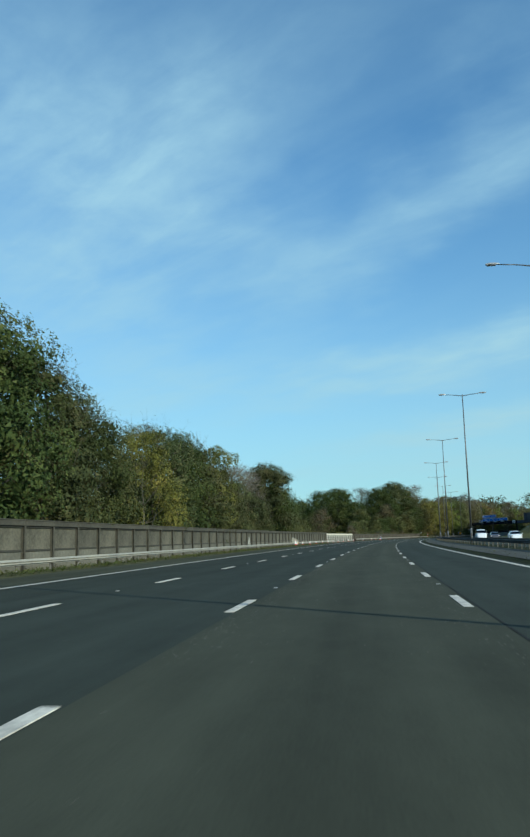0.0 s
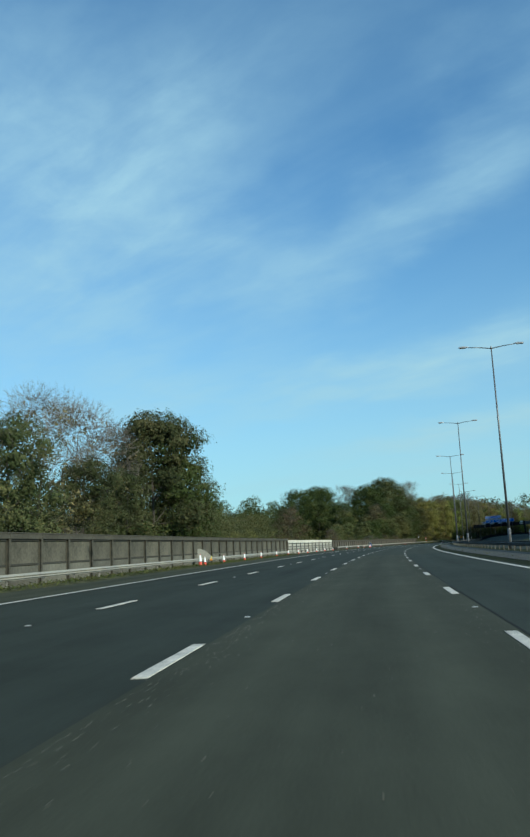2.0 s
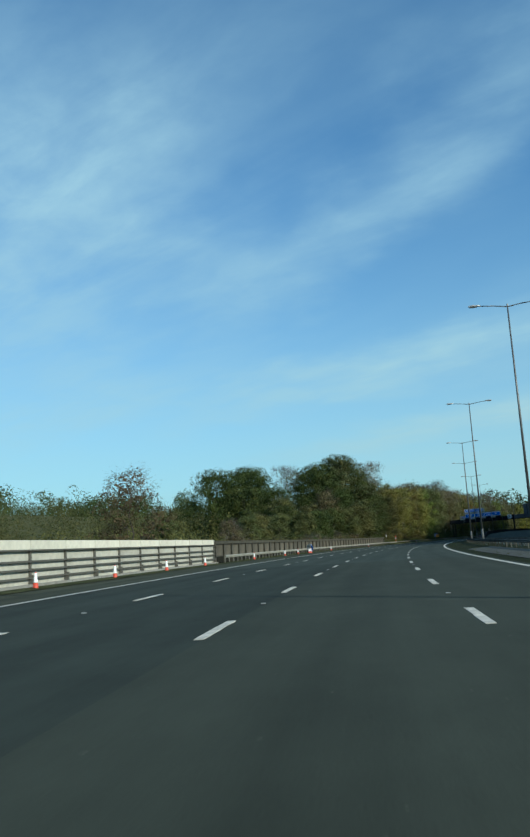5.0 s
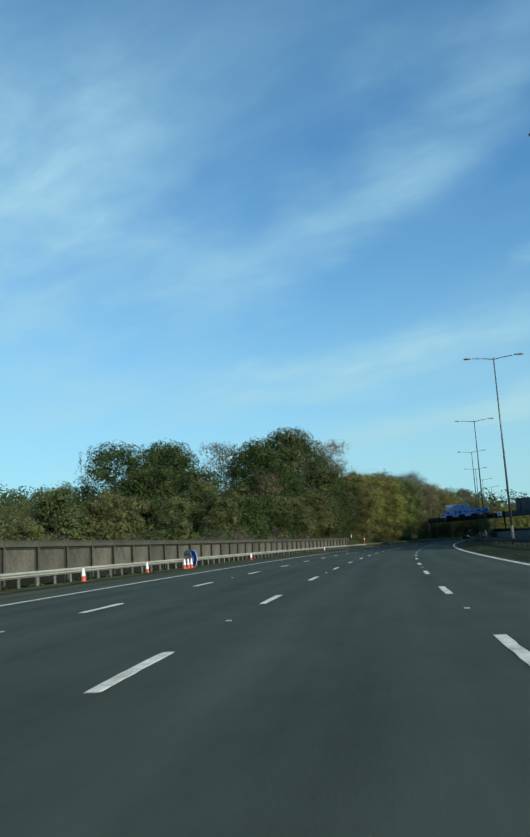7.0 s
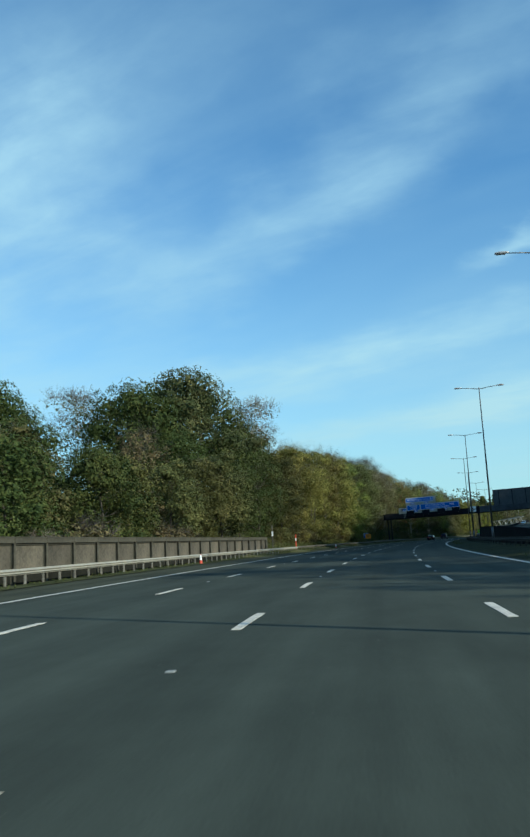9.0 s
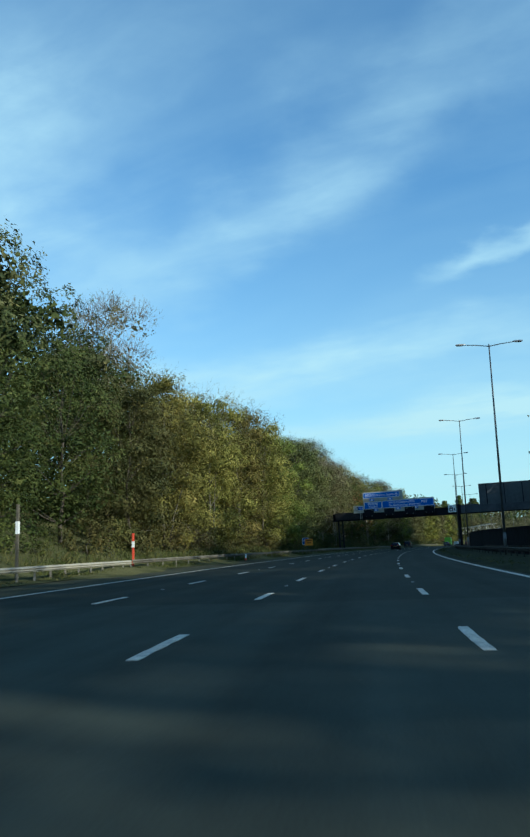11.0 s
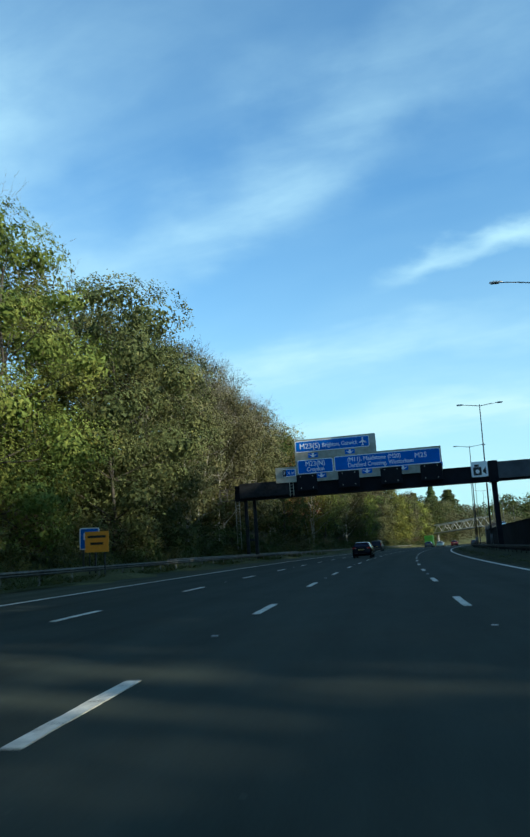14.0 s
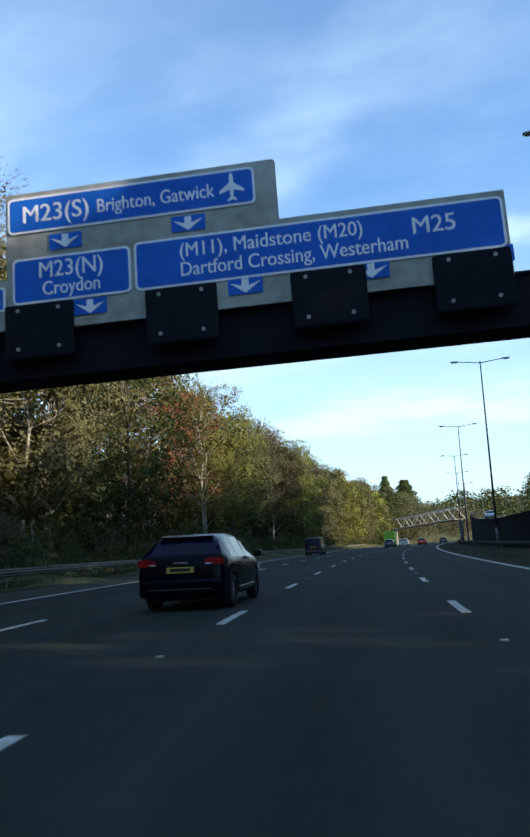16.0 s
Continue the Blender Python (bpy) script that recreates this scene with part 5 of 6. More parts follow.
def trunk_mesh(rng, h, bl, r0, mat_, name, extra=0, stems=0):
    bm = bmesh.new()
    for k in range(stems):
        a = k * 2.2 + rng.uniform(0, 1)
        foot, top = Vector((0.5 * math.cos(a), 0.5 * math.sin(a), -0.6)), Vector((2.6 * math.cos(a), 2.6 * math.sin(a), h * rng.uniform(0.45, 0.62)))
        knee = foot.lerp(top, 0.45) - Vector((0.5 * math.cos(a), 0.5 * math.sin(a), 0))
        tube(bm, foot, knee, r0 * 0.6, r0 * 0.5, 6, cap=False)
        tube(bm, knee, top, r0 * 0.5, r0 * 0.2, 6, cap=False)
    p_, r = Vector((0, 0, -0.6)), r0
    pts = []
    for k in range(6):
        q = Vector((rng.uniform(-0.25, 0.25), rng.uniform(-0.25, 0.25), (k + 1) / 6 * h * 0.82))
        tube(bm, p_, q, r, r * 0.82, 7, cap=False)
        pts.append((q, r * 0.82))
        p_, r = q, r * 0.82
    for c_, s_ in bl:
        q, rr = min(pts, key=lambda w: abs(w[0].z - max(h * 0.2, c_[2] * 0.72)))
        tip = Vector(c_)
        midp = (q + tip) / 2 + Vector((0, 0, -0.15))
        tube(bm, q, midp, rr * 0.5, rr * 0.32, 4, cap=False)
        tube(bm, midp, tip, rr * 0.32, rr * 0.12, 4, cap=False)
        for k in range(extra):
            e = tip + Vector(rng.normal(0, 1, 3)).normalized() * float(s_[0]) * rng.uniform(0.5, 0.95)
            tube(bm, midp.lerp(tip, 0.6), e, rr * 0.16, 0.012, 3, cap=False)
    return mesh_of(name, bm, mat_, True)


def strip(bm, a, b, w):
    side = (b - a).cross(Vector((0.4, 0.9, 0.2))).normalized() * w
    bm.faces.new([bm.verts.new(q) for q in (a - side, a + side, b)])


def twigs(rng, bl, n, name):
    """Bare twigs that fan out of the upper crown, as thin tapered strips."""
    bm = bmesh.new()
    top = sorted(bl, key=lambda b: -b[0][2])[:max(4, len(bl) // 2)]
    for k in range(n):
        c_, s_ = top[k % len(top)]
        d = Vector(rng.normal(0, 1, 3))
        d.z = abs(d.z) + 0.5
        d.normalize()
        p_ = Vector(c_) + d * float(s_[0]) * 0.6
        for q in range(3):
            nxt = p_ + (d + Vector(rng.normal(0, 0.25, 3))).normalized() * float(s_[0]) * rng.uniform(0.22, 0.36)
            strip(bm, p_, nxt, 0.020 - 0.005 * q)
            strip(bm, p_, p_ + (d + Vector(rng.normal(0, 0.6, 3))).normalized() * 0.5, 0.012)
            p_ = nxt
    return mesh_of(name, bm, TWIG)


TREES = {}


def tree_kind(key, seed, h, rad, z0, count, leaves, size, leaf, bark, label, r0=0.16, bare=0, extra=1, stems=0, each=13, fill=0.12, core=1.9):
    rng = np.random.default_rng(seed)
    me, bl = crown(rng, h, rad, z0, count, leaves, size, leaf, "crown", each, fill, core)
    tm = trunk_mesh(rng, h, bl, r0, bark, "trunk", extra, stems)
    tw = twigs(rng, bl, bare, "twigs") if bare else None
    TREES[key] = (tm, me, tw, label, h)


def plant(key, s, u, scale=1.0, turn=0.0, z=None, name="tree", wide=1.0, m=None):
    tm, me, tw, label, h = TREES[key]
    base = m if m is not None else along(s, u, (bank(s, u) if z is None else z), turn)
    ob = thing(name, base @ Matrix.Diagonal((scale * wide, scale * wide, scale, 1)), label, "shrub" if name == "shrub" else "tree", "roadside trees" if name == "tree" else "roadside shrubs")
    part("trunk", tm, None, ob)
    part("crown", me, None, ob)
    if tw:
        tagged(part("bare_twig", tw, None, ob, "bare upright twigs"), kind="stuff")
    return ob


tree_kind("oak", 1, 12, 5.3, 0.6, 26, 9800, 0.21, LEAF_DARK, BARK, "broad tree with dense dark green leaves", fill=0.42, core=1.7)
tree_kind("ash", 2, 12, 4.3, 0.6, 22, 9500, 0.20, LEAF_MOSS, BARK, "full green roadside tree with rounded crown", fill=0.42, core=1.7)
tree_kind("near_oak", 1, 12, 5.3, 0.6, 26, 17000, 0.132, LEAF_DARK, BARK, "broad tree with dense dark green leaves", fill=0.42, core=1.95)
tree_kind("near_ash", 2, 12, 4.6, 0.6, 24, 16500, 0.13, LEAF_BRONZE, BARK, "full dark green and brown roadside tree", fill=0.42, core=1.95)
tree_kind("near_maple", 3, 12, 4.9, 0.6, 24, 16500, 0.13, LEAF_BRONZE, BARK, "tree with dull olive and bronze autumn leaves", bare=90, fill=0.42, core=1.95)
tree_kind("near_bare", 21, 12, 3.8, 2.0, 20, 1500, 0.13, LEAF_RUST, BARK, "almost bare tree with fine upright twigs", 0.13, bare=480, extra=3, stems=2)
tree_kind("near_lime", 2, 12, 4.3, 0.6, 22, 15500, 0.145, LEAF_GREEN, BARK, "yellow-green roadside tree with rounded crown")
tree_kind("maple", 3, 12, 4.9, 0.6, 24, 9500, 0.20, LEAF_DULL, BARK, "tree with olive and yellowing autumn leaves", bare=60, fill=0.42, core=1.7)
tree_kind("rust", 5, 12, 4.3, 0.8, 22, 5200, 0.18, LEAF_RUST, BARK, "tree with sparse russet brown leaves", bare=260, extra=3, stems=2)
tree_kind("wood_gold", 8, 18, 5.6, 0.8, 24, 21000, 0.127, LEAF_GOLD, BARK_PALE, "tall birch-like tree with golden leaves", 0.13, bare=150, extra=2, stems=1, fill=0.42, core=1.95)
tree_kind("wood_olive", 7, 18, 5.7, 0.9, 24, 21000, 0.127, LEAF_OLIVE, BARK_PALE, "tall woodland tree with yellowing leaves", 0.14, bare=120, extra=2, fill=0.42, core=1.95)
tree_kind("wood_green", 6, 18, 5.8, 0.9, 24, 21500, 0.128, LEAF_GREEN, BARK, "tall green woodland tree", 0.2, bare=60, fill=0.42, core=1.95)
tree_kind("wood_dark", 9, 18, 6.2, 1.0, 25, 20500, 0.14, LEAF_MOSS, BARK, "tall dark green woodland tree", 0.15, fill=0.42, core=1.95)
tree_kind("near_gold", 4, 12, 4.7, 0.6, 24, 15500, 0.14, LEAF_OLIVE, BARK_PALE, "roadside tree with yellow-gold autumn leaves", bare=60, stems=2)
tree_kind("tall_green", 6, 18, 5.8, 3.6, 30, 14500, 0.16, LEAF_GREEN, BARK, "tall green woodland tree", 0.2)
tree_kind("tall_olive", 7, 18, 5.7, 4.0, 30, 15500, 0.15, LEAF_OLIVE, BARK_BIRCH, "tall woodland tree with yellowing leaves", 0.2, bare=120, extra=2, stems=2)
tree_kind("tall_dull", 18, 18, 5.4, 4.2, 28, 16500, 0.14, LEAF_BUFF, BARK_BIRCH, "tall woodland tree with dull brown leaves and bare twigs", 0.19, bare=420, extra=3, stems=1, fill=0.42, core=1.95)
tree_kind("tall_gold", 8, 18, 5.6, 4.2, 28, 15500, 0.15, LEAF_GOLD, BARK_BIRCH, "tall birch-like tree with golden leaves", 0.18, bare=200, extra=2, stems=2)
tree_kind("tall_dark", 9, 18, 6.2, 2.4, 32, 15000, 0.165, LEAF_DARK, BARK, "tall dark green woodland tree", 0.22)
tree_kind("tall_red", 17, 18, 5.2, 4.4, 26, 13500, 0.15, LEAF_RED, BARK_BIRCH, "tall tree with russet red autumn leaves", 0.18, bare=120, extra=2, stems=2)
tree_kind("tall_bare", 10, 18, 4.8, 3.8, 26, 5600, 0.15, LEAF_BUFF, BARK_BIRCH, "tall half-bare tree with pale twigs", 0.17, bare=700, extra=4, stems=2)
tree_kind("back_olive", 14, 18, 5.6, 0.5, 22, 2700, 0.42, LEAF_FAR, BARK, "woodland tree standing behind the front row", 0.2, each=7, fill=0.2, core=1.15)
tree_kind("back_dark", 15, 18, 6.0, 0.5, 22, 2700, 0.46, LEAF_DARK, BARK, "dark woodland tree standing behind the front row", 0.2, each=7, fill=0.2, core=1.15)
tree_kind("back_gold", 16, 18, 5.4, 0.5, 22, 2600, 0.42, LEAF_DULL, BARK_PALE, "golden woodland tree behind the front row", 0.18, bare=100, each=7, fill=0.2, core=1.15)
tree_kind("mid_olive", 24, 18, 5.8, 0.5, 24, 7000, 0.25, LEAF_OLIVE, BARK, "yellowing woodland tree where the road bends", 0.2, fill=0.4, core=1.6)
tree_kind("mid_green", 25, 18, 6.0, 0.5, 24, 7000, 0.25, LEAF_MOSS, BARK, "green woodland tree where the road bends", 0.2, fill=0.4, core=1.6)
tree_kind("mid_buff", 26, 18, 5.6, 0.5, 24, 7000, 0.25, LEAF_BUFF, BARK, "buff brown woodland tree where the road bends", 0.2, bare=60, fill=0.4, core=1.6)
# coarse unseen trees, added only to cast shade
tree_kind("caster_dark", 19, 18, 6.0, 2.0, 14, 1500, 0.62, LEAF_DARK, BARK, "unseen dark tree added to shade the road", 0.2, each=6, fill=0.2, core=1.15)
tree_kind("caster_olive", 20, 18, 5.6, 2.0, 14, 1500, 0.60, LEAF_MOSS, BARK, "unseen olive green tree added to shade the road", 0.2, each=6, fill=0.2, core=1.15)
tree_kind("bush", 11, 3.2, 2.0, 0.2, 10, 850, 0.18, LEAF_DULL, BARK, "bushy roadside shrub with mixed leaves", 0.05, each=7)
tree_kind("bush_dark", 12, 3.2, 2.1, 0.2, 10, 850, 0.18, LEAF_DARK, BARK, "dense dark green shrub", 0.05, each=7)
tree_kind("bush_brown", 13, 2.6, 1.9, 0.1, 9, 950, 0.16, LEAF_RUST, BARK, "brown brambles and dying shrub", 0.04, bare=60, each=7)

R = random.Random(7)
# woods behind the first fence
FIRST = [(33, -19.5, "near_oak", 1.16), (36.5, -21, "near_ash", 1.16), (39, -18.5, "near_maple", 1.02), (45, -19, "near_oak", .92), (51, -20, "near_maple", .86),
         (56, -18.0, "near_gold", .86), (61, -18.8, "near_maple", .98), (67, -18.4, "near_oak", .98), (73, -18.4, "near_maple", .95), (79, -18.2, "near_lime", .99), (84, -18.5, "near_maple", .84), (89, -21, "near_bare", .90), (93, -18.5, "near_maple", .76), (99, -19.5, "near_bare", .92),
         (103, -18.5, "near_maple", .66), (106, -20.5, "near_bare", .96), (111, -18.5, "near_maple", .66), (113, -20.5, "near_bare", .92), (117.5, -18.6, "near_ash", 1.14), (121.5, -19.4, "near_oak", 1.16), (126, -18.8, "near_ash", .90), (130, -18.6, "near_maple", .74), (133.5, -18.8, "near_oak", .52)]
for s, u, key, sc in FIRST:
    plant(key, s, u, sc, R.uniform(0, 360), wide=R.uniform(.78, .95))
for k in range(5, 16):
    plant(R.choice(["back_dark", "back_olive", "back_dark"]), -18 + k * 9.3 + R.uniform(-3, 3), -26 + R.uniform(-3, 3), R.uniform(.55, .68), R.uniform(0, 360))
for s in np.arange(0, 133, 4.2):
    plant(R.choice(["bush", "bush_dark", "bush_dark", "bush_brown"]), float(s) + R.uniform(-1, 1), -18.1 + R.uniform(-.6, .2), R.uniform(.8, 1.15), R.uniform(0, 360), name="shrub")
# low growth beside the second fence
for s in np.arange(214, 330, 4.0):
    plant(R.choice(["bush", "bush_brown", "bush_brown", "bush_dark"]), float(s) + R.uniform(-1, 1), -18.5 + R.uniform(-2.5, .5), R.uniform(.8, 1.25), R.uniform(0, 360), name="shrub")
SECOND = [(213, -24, "rust", .86), (247, -21, "ash", .52), (229, -18.5, "rust", .40), (240, -19, "maple", .30), (249, -22, "ash", .48), (236, -29, "ash", .55), (262, -24, "maple", .58), (272, -26, "ash", .62), (283, -25, "ash", .66), (292, -22, "ash", .68),
          (300, -21, "oak", .70), (307, -24, "ash", .86), (313, -20.5, "oak", .74), (320, -22, "maple", .74), (328, -20, "ash", .72), (338, -20.5, "maple", .78), (346, -20, "ash", .90), (354, -20, "tall_dark", .66), (363, -19.5, "tall_dark", .74),
          (333, -56, "near_oak", 1.66), (346, -51, "near_oak", 1.70), (354, -56, "near_oak", 1.75), (358, -44, "tall_bare", 1.12), (340, -42, "oak", 1.15), (326, -36, "maple", .95), (312, -32, "oak", .85), (330, -47, "oak", 1.25),
          (356, -34, "near_oak", 1.70), (364, -30.5, "near_ash", 2.04), (366, -38, "near_oak", 1.75), (377, -32, "near_oak", 1.88), (388, -30, "near_oak", 1.66), (378, -25, "near_ash", 1.40), (385, -25.5, "tall_bare", 1.25), (352, -27, "near_oak", 1.08), (344, -29, "rust", 1.0)]
for s, u, key, sc in SECOND:
    plant(key, s, u, sc, R.uniform(0, 360), z=bank(s, u) * .7)
# the wood along the bank
WOOD = [(372, -18.2, "wood_dark", .76), (381, -18.3, "wood_gold", .92), (389, -21.7, "wood_gold", .95), (396, -17.9, "wood_gold", .99), (403, -22.0, "wood_olive", 1.0), (409, -18.1, "wood_gold", 1.03), (417, -22.2, "wood_olive", 1.07), (415, -27.2, "wood_gold", 1.16),
        (423, -18.0, "wood_gold", 1.05), (428, -21.6, "wood_green", 1.03), (435, -18.2, "wood_green", 1.03), (442, -21.8, "wood_green", 1.0), (449, -17.9, "wood_dark", 1.10), (456, -21.7, "wood_dark", 1.14), (463, -20.4, "wood_dark", 1.12),
        (468, -22.7, "tall_bare", 1.22), (474, -20.6, "tall_dull", 1.10), (480, -22.0, "tall_bare", 1.26), (486, -20.6, "tall_dull", 1.14), (492, -21.8, "tall_dull", 1.2), (496, -24.2, "tall_bare", 1.40), (500, -20.6, "tall_dull", 1.12), (505, -21.7, "tall_dull", 1.20),
        (512, -18.3, "tall_dark", 1.00), (519, -21.6, "tall_gold", 1.16), (526, -21.4, "tall_red", 1.08), (532, -17.9, "tall_olive", 1.00), (539, -21.8, "tall_red", 1.02), (545, -18.1, "tall_green", .96), (552, -21.4, "tall_dark", .98)]
for s, u, key, sc in WOOD:
    plant(key, s, u, sc, R.uniform(0, 360), z=bank(s, -19) * .5, wide=R.uniform(.84, 1.02) / sc ** .5)
s = 559.0
while s < 606:
    plant(R.choice(["tall_dull", "tall_olive", "tall_green", "tall_dark", "tall_dull", "tall_olive"]), s, -19.6 + R.uniform(-2, 1.4), R.uniform(.86, 1.04), R.uniform(0, 360), z=bank(s, -19) * .5)
    s += R.uniform(6.0, 8.0)
for s in np.arange(392, 640, 9.0):
    plant(R.choice(["back_olive", "back_dark", "back_gold", "tall_bare"]), float(s) + R.uniform(-2, 2), -27 + R.uniform(-2.5, 2), R.uniform(.95, 1.12) * (.74 if s < 440 else 1), R.uniform(0, 360))
for s in np.arange(604, 700, 6.0):
    plant(R.choice(["mid_olive", "mid_buff", "mid_green", "mid_buff"]), float(s) + R.uniform(-2, 2), -19.5 + R.uniform(-1.5, 1.5), R.uniform(.75, .98), R.uniform(0, 360))
for s in np.arange(700, 760, 6.0):
    plant(R.choice(["back_olive", "back_dark", "back_gold"]), float(s) + R.uniform(-2, 2), -19.5 + R.uniform(-1.5, 1.5), R.uniform(.75, .98), R.uniform(0, 360))
for s in np.arange(352, 700, 4.5):
    if 378 < s < 424:
        continue
    plant(R.choice(["bush", "bush_brown", "bush", "bush_dark"]), float(s) + R.uniform(-1.4, 1.4), -17.3 + R.uniform(-1.0, .5), R.uniform(.5, .95), R.uniform(0, 360), name="shrub")
    if s > 425:
        plant(R.choice(["bush", "bush_dark", "bush_dark"]), float(s) + R.uniform(-1.4, 1.4), -15.9 + R.uniform(-.3, .3), R.uniform(.35, .55), R.uniform(0, 360), name="shrub")
for s in np.arange(379, 424, 4.4):
    plant(R.choice(["bush", "bush_brown", "bush", "bush_dark"]), float(s) + R.uniform(-1.2, 1.2), -17.3 + R.uniform(-.5, .4), R.uniform(.6, 1.0), R.uniform(0, 360), name="shrub")
for s in np.arange(374, 610, 4.2):
    plant(R.choice(["bush_dark", "bush_dark", "bush"]), float(s) + R.uniform(-1, 1), -22.8 + R.uniform(-1.5, 1), R.uniform(1.5, 2.2), R.uniform(0, 360), name="shrub")
for s, u, sc in ((650, 33, 1.0), (668, 31, 1.0), (690, 29.8, 1.0), (706, 31, 1.1), (722, 29.5, 1.05), (744, 30, 1.0)):
    plant("back_dark", s, u, sc, R.uniform(0, 360))
# unseen trees added to close sunlit gaps on the road
for s, u in ((358, 50), (354, 57), (364.5, 48), (420, 45.5), (414, 55.5), (409.5, 45), (405, 54), (401.5, 46)):
    plant("caster_dark", s, u, 1.5, 40.0)
for s in np.arange(462, 600, 5.0):
    plant("bush_dark", float(s), -30 + R.uniform(-1.5, 1.5), R.uniform(2.0, 2.6), R.uniform(0, 360), name="shrub")
# unseen wood added beyond the opposite carriageway to shade the road and left bank
for s in np.arange(302, 600, 7.5):
    rows, low, high = ((48, 56), 1.10, 1.30) if s < 370 else ((44, 51), 1.2, 1.36) if s < 430 else ((38.5, 46), 1.5, 1.7)
    for u in rows:
        plant(R.choice(["caster_dark", "caster_dark", "caster_olive"]), float(s) + R.uniform(-2, 2), u + R.uniform(-0.8, 2), R.uniform(low, high), R.uniform(0, 360))
# sparser unseen row, added for broken shade where the wood begins
for s in np.arange(248, 304, 10.5):
    plant(R.choice(["caster_dark", "caster_olive"]), float(s) + R.uniform(-2, 2), 58 + R.uniform(-1, 2), R.uniform(1.45, 1.65), R.uniform(0, 360))


def conifer(m):
    ob = thing("conifer", m, "dark pine standing above the wood", "tree")
    rng = np.random.default_rng(31)
    bm = bmesh.new()
    tube(bm, (0, 0, -1), (0, 0, 17), 0.25, 0.06, 7)
    part("trunk", bm, BARK, ob)
    z = rng.uniform(0.22, 1.0, 3600)
    a = rng.uniform(0, 6.283, 3600)
    rad = 6.4 * (1 - z * 0.88) * (0.84 + 0.16 * np.sin(z * 46 + 0.6 * np.sin(3 * a))) * rng.uniform(0.15, 1, 3600) ** 0.7
    pts = np.stack([rad * np.cos(a), rad * np.sin(a), z * 18], 1)
    part("crown", leaf_cards(rng, pts, np.stack([np.cos(a), np.sin(a), 0 * a + .3], 1), 0.5, LEAF_DARK, "crown"), None, ob)
    return ob


pine = conifer(Matrix.Translation((194.5, 752.8, 7.7)) @ Matrix.Diagonal((1.5, 1.5, 1.15, 1)))
copy_thing(pine, Matrix.Translation((202.0, 750.0, 6.0)) @ Matrix.Diagonal((1.6, 1.6, 0.98, 1)))
copy_thing(pine, Matrix.Translation((187.0, 757.0, 7.0)) @ Matrix.Diagonal((1.2, 1.2, 0.9, 1)))


# ---- far woods ----
def far_wood(name, spots, leaf, label, size, leaves):
    """A wood seen from afar: many lobed crowns of small leaf sprays in one mesh."""
    rng = np.random.default_rng(len(spots))
    pts, out = [], []
    for x, y, z, r, h in spots:
        n = int(leaves * r * h / 60)
        lobes = unit(rng.normal(0, 1, (11, 3)) + np.array([0, 0, 0.3]))
        lobes[:, 2] = np.abs(lobes[:, 2])
        sizes = rng.uniform(0.30, 0.46, 11) * r
        pick = rng.integers(0, 11, n)
        d = unit(rng.normal(0, 1, (n, 3)) + np.array([0, 0, 0.4]))
        p_ = lobes[pick] * np.array([r, r, h]) * 0.66 + d * sizes[pick][:, None] * rng.uniform(0.75, 1.05, n)[:, None]
        p_[:, 2] = np.maximum(p_[:, 2], 0.2)
        pts.append(np.array([x, y, z]) + p_)
        out.append(d)
    me = leaf_cards(rng, np.concatenate(pts), np.concatenate(out), size, leaf, name)
    return tagged(new(name, me), label, "woodland", kind="stuff")


def scatter(n, s0, s1, u0, u1, h0, h1, rnd, dz=0.0):
    res = []
    for _ in range(n):
        s, u = rnd.uniform(s0, s1), rnd.uniform(u0, u1)
        q = at(s, u)
        h = rnd.uniform(h0, h1)
        res.append((q.x, q.y, bank(s, u) + dz - 1, h * rnd.uniform(.42, .6), h))
    return res


rr_ = random.Random(11)
far_wood("distant_woods", scatter(130, 190, 520, -150, -75, 11, 16, rr_), LEAF_MOSS, "green wood across the valley behind the fence", 0.33, 620)
far_wood("distant_woods", scatter(110, 120, 620, -330, -170, 16, 23, rr_), LEAF_DARK, "dark wooded hillside far behind the fence", 0.88, 125)
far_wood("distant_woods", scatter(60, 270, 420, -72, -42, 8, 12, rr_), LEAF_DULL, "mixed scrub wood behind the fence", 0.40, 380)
far_wood("distant_woods", scatter(140, 720, 980, -90, -14, 14, 20, rr_), LEAF_FAR, "autumn woods closing the road's bend", 0.52, 380)
far_wood("distant_woods", scatter(120, 700, 990, 34, 160, 10, 16, rr_), LEAF_FAR, "autumn woods beyond the opposite carriageway", 0.48, 420)
ridge = [(rr_.uniform(-330, 30), rr_.uniform(500, 800)) for _ in range(190)]
far_wood("distant_woods", [(x, y, land(x, y) - 1, rr_.uniform(8, 12), rr_.uniform(13, 18)) for x, y in ridge], LEAF_DARK, "dark green wooded ridge across the valley", 1.0, 95)
brow = [(rr_.uniform(300, 600), rr_.uniform(960, 1200)) for _ in range(150)]
far_wood("distant_woods", [(x, y, land(x, y) - 1, rr_.uniform(9, 13), rr_.uniform(13, 18)) for x, y in brow], LEAF_FAR, "dull wooded hill beyond the footbridge", 1.3, 90)
hill = [(rr_.uniform(60, 700), rr_.uniform(900, 1300)) for _ in range(170)] + [(rr_.uniform(-500, 100), rr_.uniform(800, 1300)) for _ in range(90)]
far_wood("distant_woods", [(x, y, land(x, y) + 2, rr_.uniform(14, 22), rr_.uniform(15, 21)) for x, y in hill], LEAF_DARK, "wooded hills on the horizon", 2.0, 42)


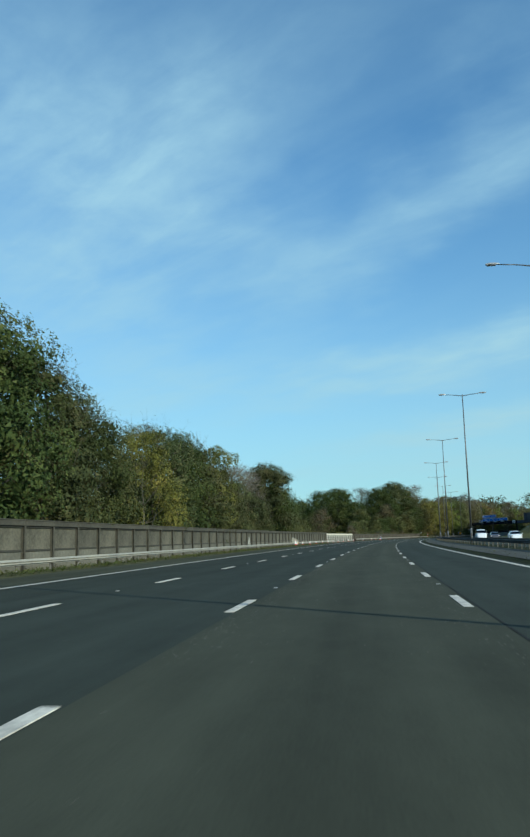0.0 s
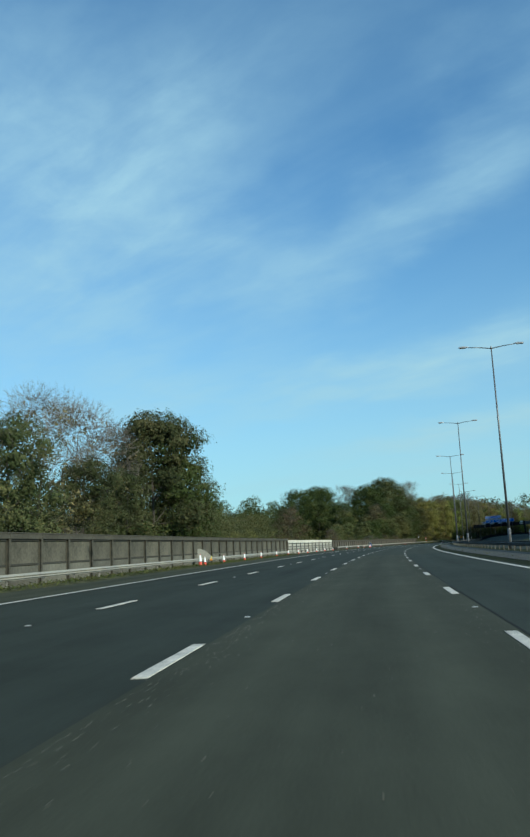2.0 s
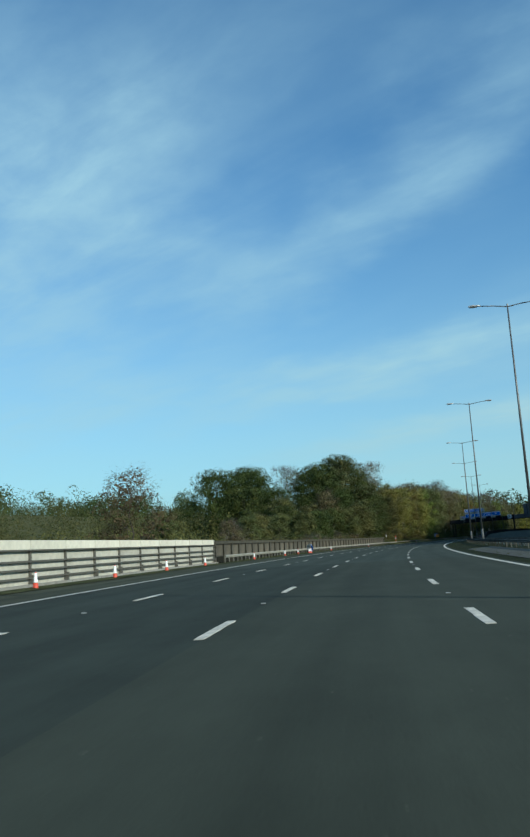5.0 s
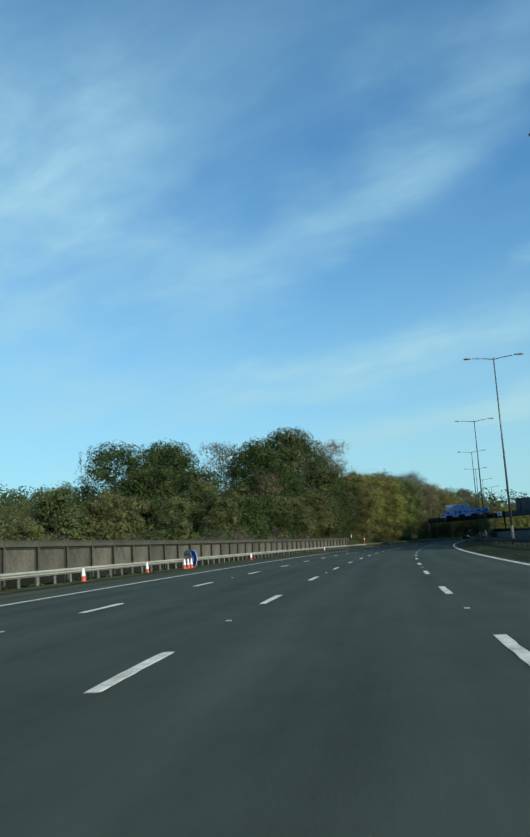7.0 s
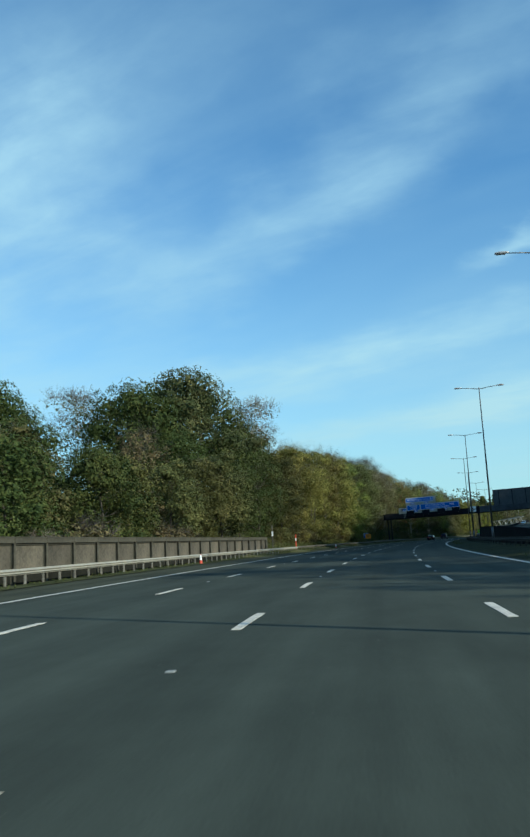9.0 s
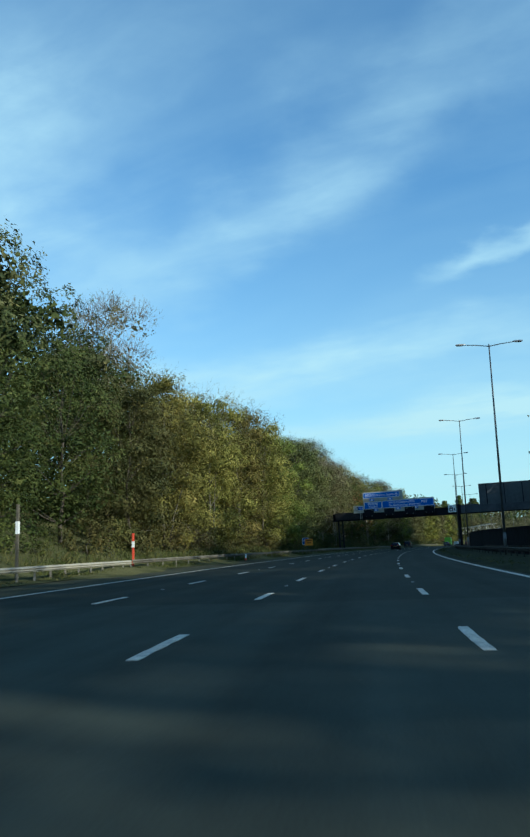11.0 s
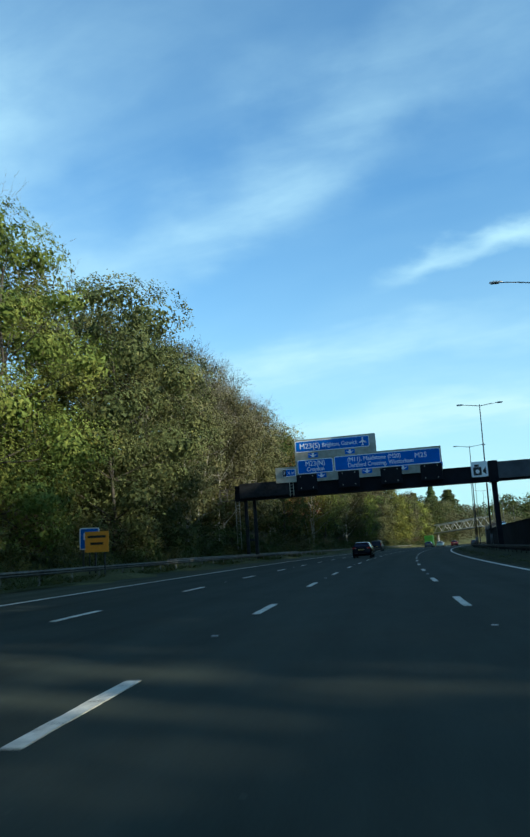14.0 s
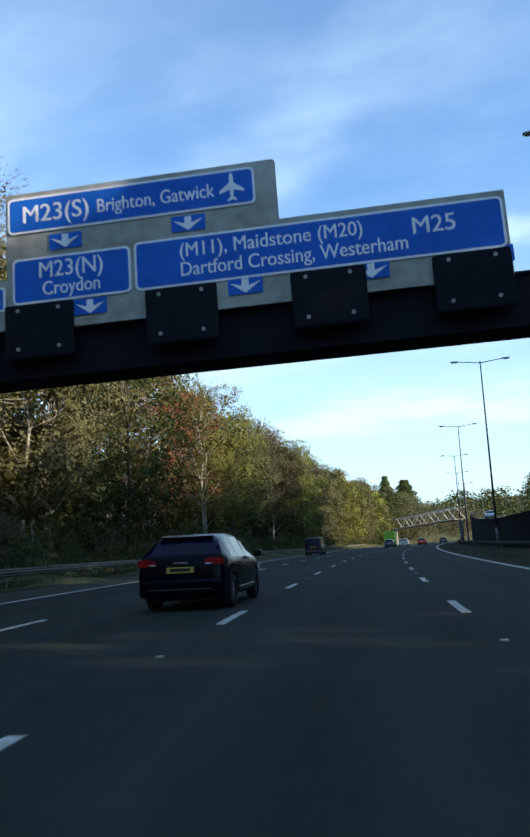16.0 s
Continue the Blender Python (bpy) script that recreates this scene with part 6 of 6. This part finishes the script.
# ---- verge grass ----
def tufts():
    rng = np.random.default_rng(5)
    pts, out = [], []
    n = 44000
    s = np.concatenate([rng.uniform(8, 500, 20000), rng.uniform(350, 520, 24000)])
    left = rng.uniform(0, 1, n) < 0.84
    u = np.where(left, np.where(s > 350, -13.45, np.where(s < 150, -12.5, -12.9)) - np.abs(rng.normal(0, 1, n)) * np.where(s > 350, 2.6, 0.9), 6.2 + np.abs(rng.normal(0, 1.3, n)))
    keep = (~left) | ((s < 163) & (u > -14.7)) | ((s > 210) & (s < 346) & (u > -14.7)) | (s > 348)
    keep &= left | (rng.uniform(0, 1, n) < 0.25)
    keep &= (s < 205) | (s > 348) | (rng.uniform(0, 1, n) < 0.3)
    v = []
    for a, b in zip(s[keep], u[keep]):
        p_ = at(a, b, max(0.0, bank(a, b) + 0.08) + (0.05 if b < 0 else 0.1))
        hh, ang = rng.uniform(0.05, 0.26) * (1 + 0.5 * (b < -15)) * (0.45 if 205 < a < 350 or b > 0 else 0.6 if a < 200 else 1), rng.uniform(0, 6.28)
        w = rng.uniform(0.008, 0.022)
        dx, dy = w * math.cos(ang), w * math.sin(ang)
        lx, ly = rng.normal(0, 0.12, 2)
        v += [(p_.x - dx, p_.y - dy, p_.z - 0.06), (p_.x + dx, p_.y + dy, p_.z - 0.06), (p_.x + dx * .5 + lx, p_.y + dy * .5 + ly, p_.z + hh), (p_.x - dx * .3 + lx * 1.2, p_.y - dy * .3 + ly * 1.2, p_.z + hh * .9)]
    v = np.array(v)
    m = len(v) // 4
    me = bpy.data.meshes.new("grass_tufts")
    me.vertices.add(4 * m)
    me.vertices.foreach_set("co", v.astype(np.float32).ravel())
    me.loops.add(4 * m)
    me.loops.foreach_set("vertex_index", np.arange(4 * m, dtype=np.int32))
    me.polygons.add(m)
    me.polygons.foreach_set("loop_start", np.arange(0, 4 * m, 4, dtype=np.int32))
    me.update(calc_edges=True)
    me.materials.append(BLADES)
    tagged(new("grass_tufts", me), "tufts of grass and weeds along the verges", "grass", kind="stuff")


tufts()

# ---- lane markings and road studs ----


def worn_mark(rng, wear):
    """A painted dash of eight slabs with ragged sides, chipped corners and cracks between some of them."""
    bm = bmesh.new()
    cuts = [0.0] + [2.31 * (k + rng.uniform(-0.25, 0.25)) / 8 for k in range(1, 8)] + [2.31]
    edge = [[sx * (0.077 - abs(rng.gauss(0, 0.003 + 0.002 * wear)) - (rng.uniform(0.008, 0.018) if rng.random() < 0.2 * wear else 0)) for sx in (-1, 1)] for _ in cuts]
    for k in range(8):
        gap = rng.uniform(0.006, 0.02) if rng.random() < 0.5 * wear else 0.0
        y0, y1 = cuts[k], cuts[k + 1] - gap
        low = [bm.verts.new((x, y, 0.002)) for x, y in ((edge[k][0], y0), (edge[k][1], y0), (edge[k + 1][1], y1), (edge[k + 1][0], y1))]
        top = [bm.verts.new((v.co.x * 0.985, v.co.y, 0.011)) for v in low]
        bm.faces.new(top)
        for a in range(4):
            if a in (1, 3) or gap or k in (0, 7):
                bm.faces.new((low[a], low[(a + 1) % 4], top[(a + 1) % 4], top[a]))
    return mesh_of("lane_mark", bm, PAINT)


RM = random.Random(23)
FRESH, WORN = [worn_mark(RM, 0.25) for _ in range(5)], [worn_mark(RM, 1.0) for _ in range(9)]
stud = mesh_of("road_stud", boxed(-0.045, 0.045, -0.03, 0.03, 0.0, 0.018, bevel=0.008), STUD)
for u, shift in ((-5.475, -0.24), (-1.825, 0.0), (1.825, 0.38)):
    for k in range(-2, 76):
        part("lane_mark", RM.choice(WORN if k > 16 else FRESH), None, road, m=along(9 * k + shift + 1.1, u) @ Matrix.Translation((0, -1.1, 0)))
        if k % 2 == 1:
            part("road_stud", stud, None, road, m=along(9 * k + shift + 5.7, u))

bm = bmesh.new()
RP = random.Random(3)
rim = [(0.27 * math.copysign(abs(math.cos(a)) ** 0.7, math.cos(a)) * RP.uniform(.9, 1.05), 0.5 * math.copysign(abs(math.sin(a)) ** 0.8, math.sin(a)) * RP.uniform(.92, 1.04)) for a in (2 * math.pi * k / 22 for k in range(22))]
low, top = [bm.verts.new((x, y, 0.0)) for x, y in rim], [bm.verts.new((x * .96, y * .97, 0.012)) for x, y in rim]
bm.faces.new(top)
for k in range(22):
    bm.faces.new((low[k], low[(k + 1) % 22], top[(k + 1) % 22], top[k]))
part("repair_patch", bm, PATCH, road, "pale worn repair patch", m=along(256.7, -2.36, 0.0, -6))

# ---- loose chippings along the worn lane ----
def chippings():
    rng = np.random.default_rng(41)
    n = 5200
    v, f = [], []
    for k in range(n):
        s = rng.uniform(4, 121)
        side = rng.random()
        u = -1.66 + abs(rng.normal(0, 0.22)) if side < 0.45 else 1.85 - abs(rng.normal(0, 0.3)) if side < 0.8 else rng.uniform(-1.6, 1.9)
        c = at(float(s), float(u), 0.006)
        r = float(rng.uniform(0.003, 0.009))
        a = rng.uniform(0, 6.28)
        b = len(v)
        for q in range(4):
            w = r * rng.uniform(0.7, 1.3)
            v.append((c.x + w * math.cos(a + q * 1.57), c.y + w * math.sin(a + q * 1.57), c.z - 0.001))
        v.append((c.x + r * rng.uniform(-0.3, 0.3), c.y + r * rng.uniform(-0.3, 0.3), c.z + r * rng.uniform(0.6, 1.0)))
        f += [(b + q, b + (q + 1) % 4, b + 4) for q in range(4)]
    me = bpy.data.meshes.new("chippings")
    me.from_pydata(v, [], f)
    me.materials.append(CHIP)
    tagged(new("chippings", me), "loose pale stone chippings on the worn lane", "gravel", kind="stuff")


chippings()
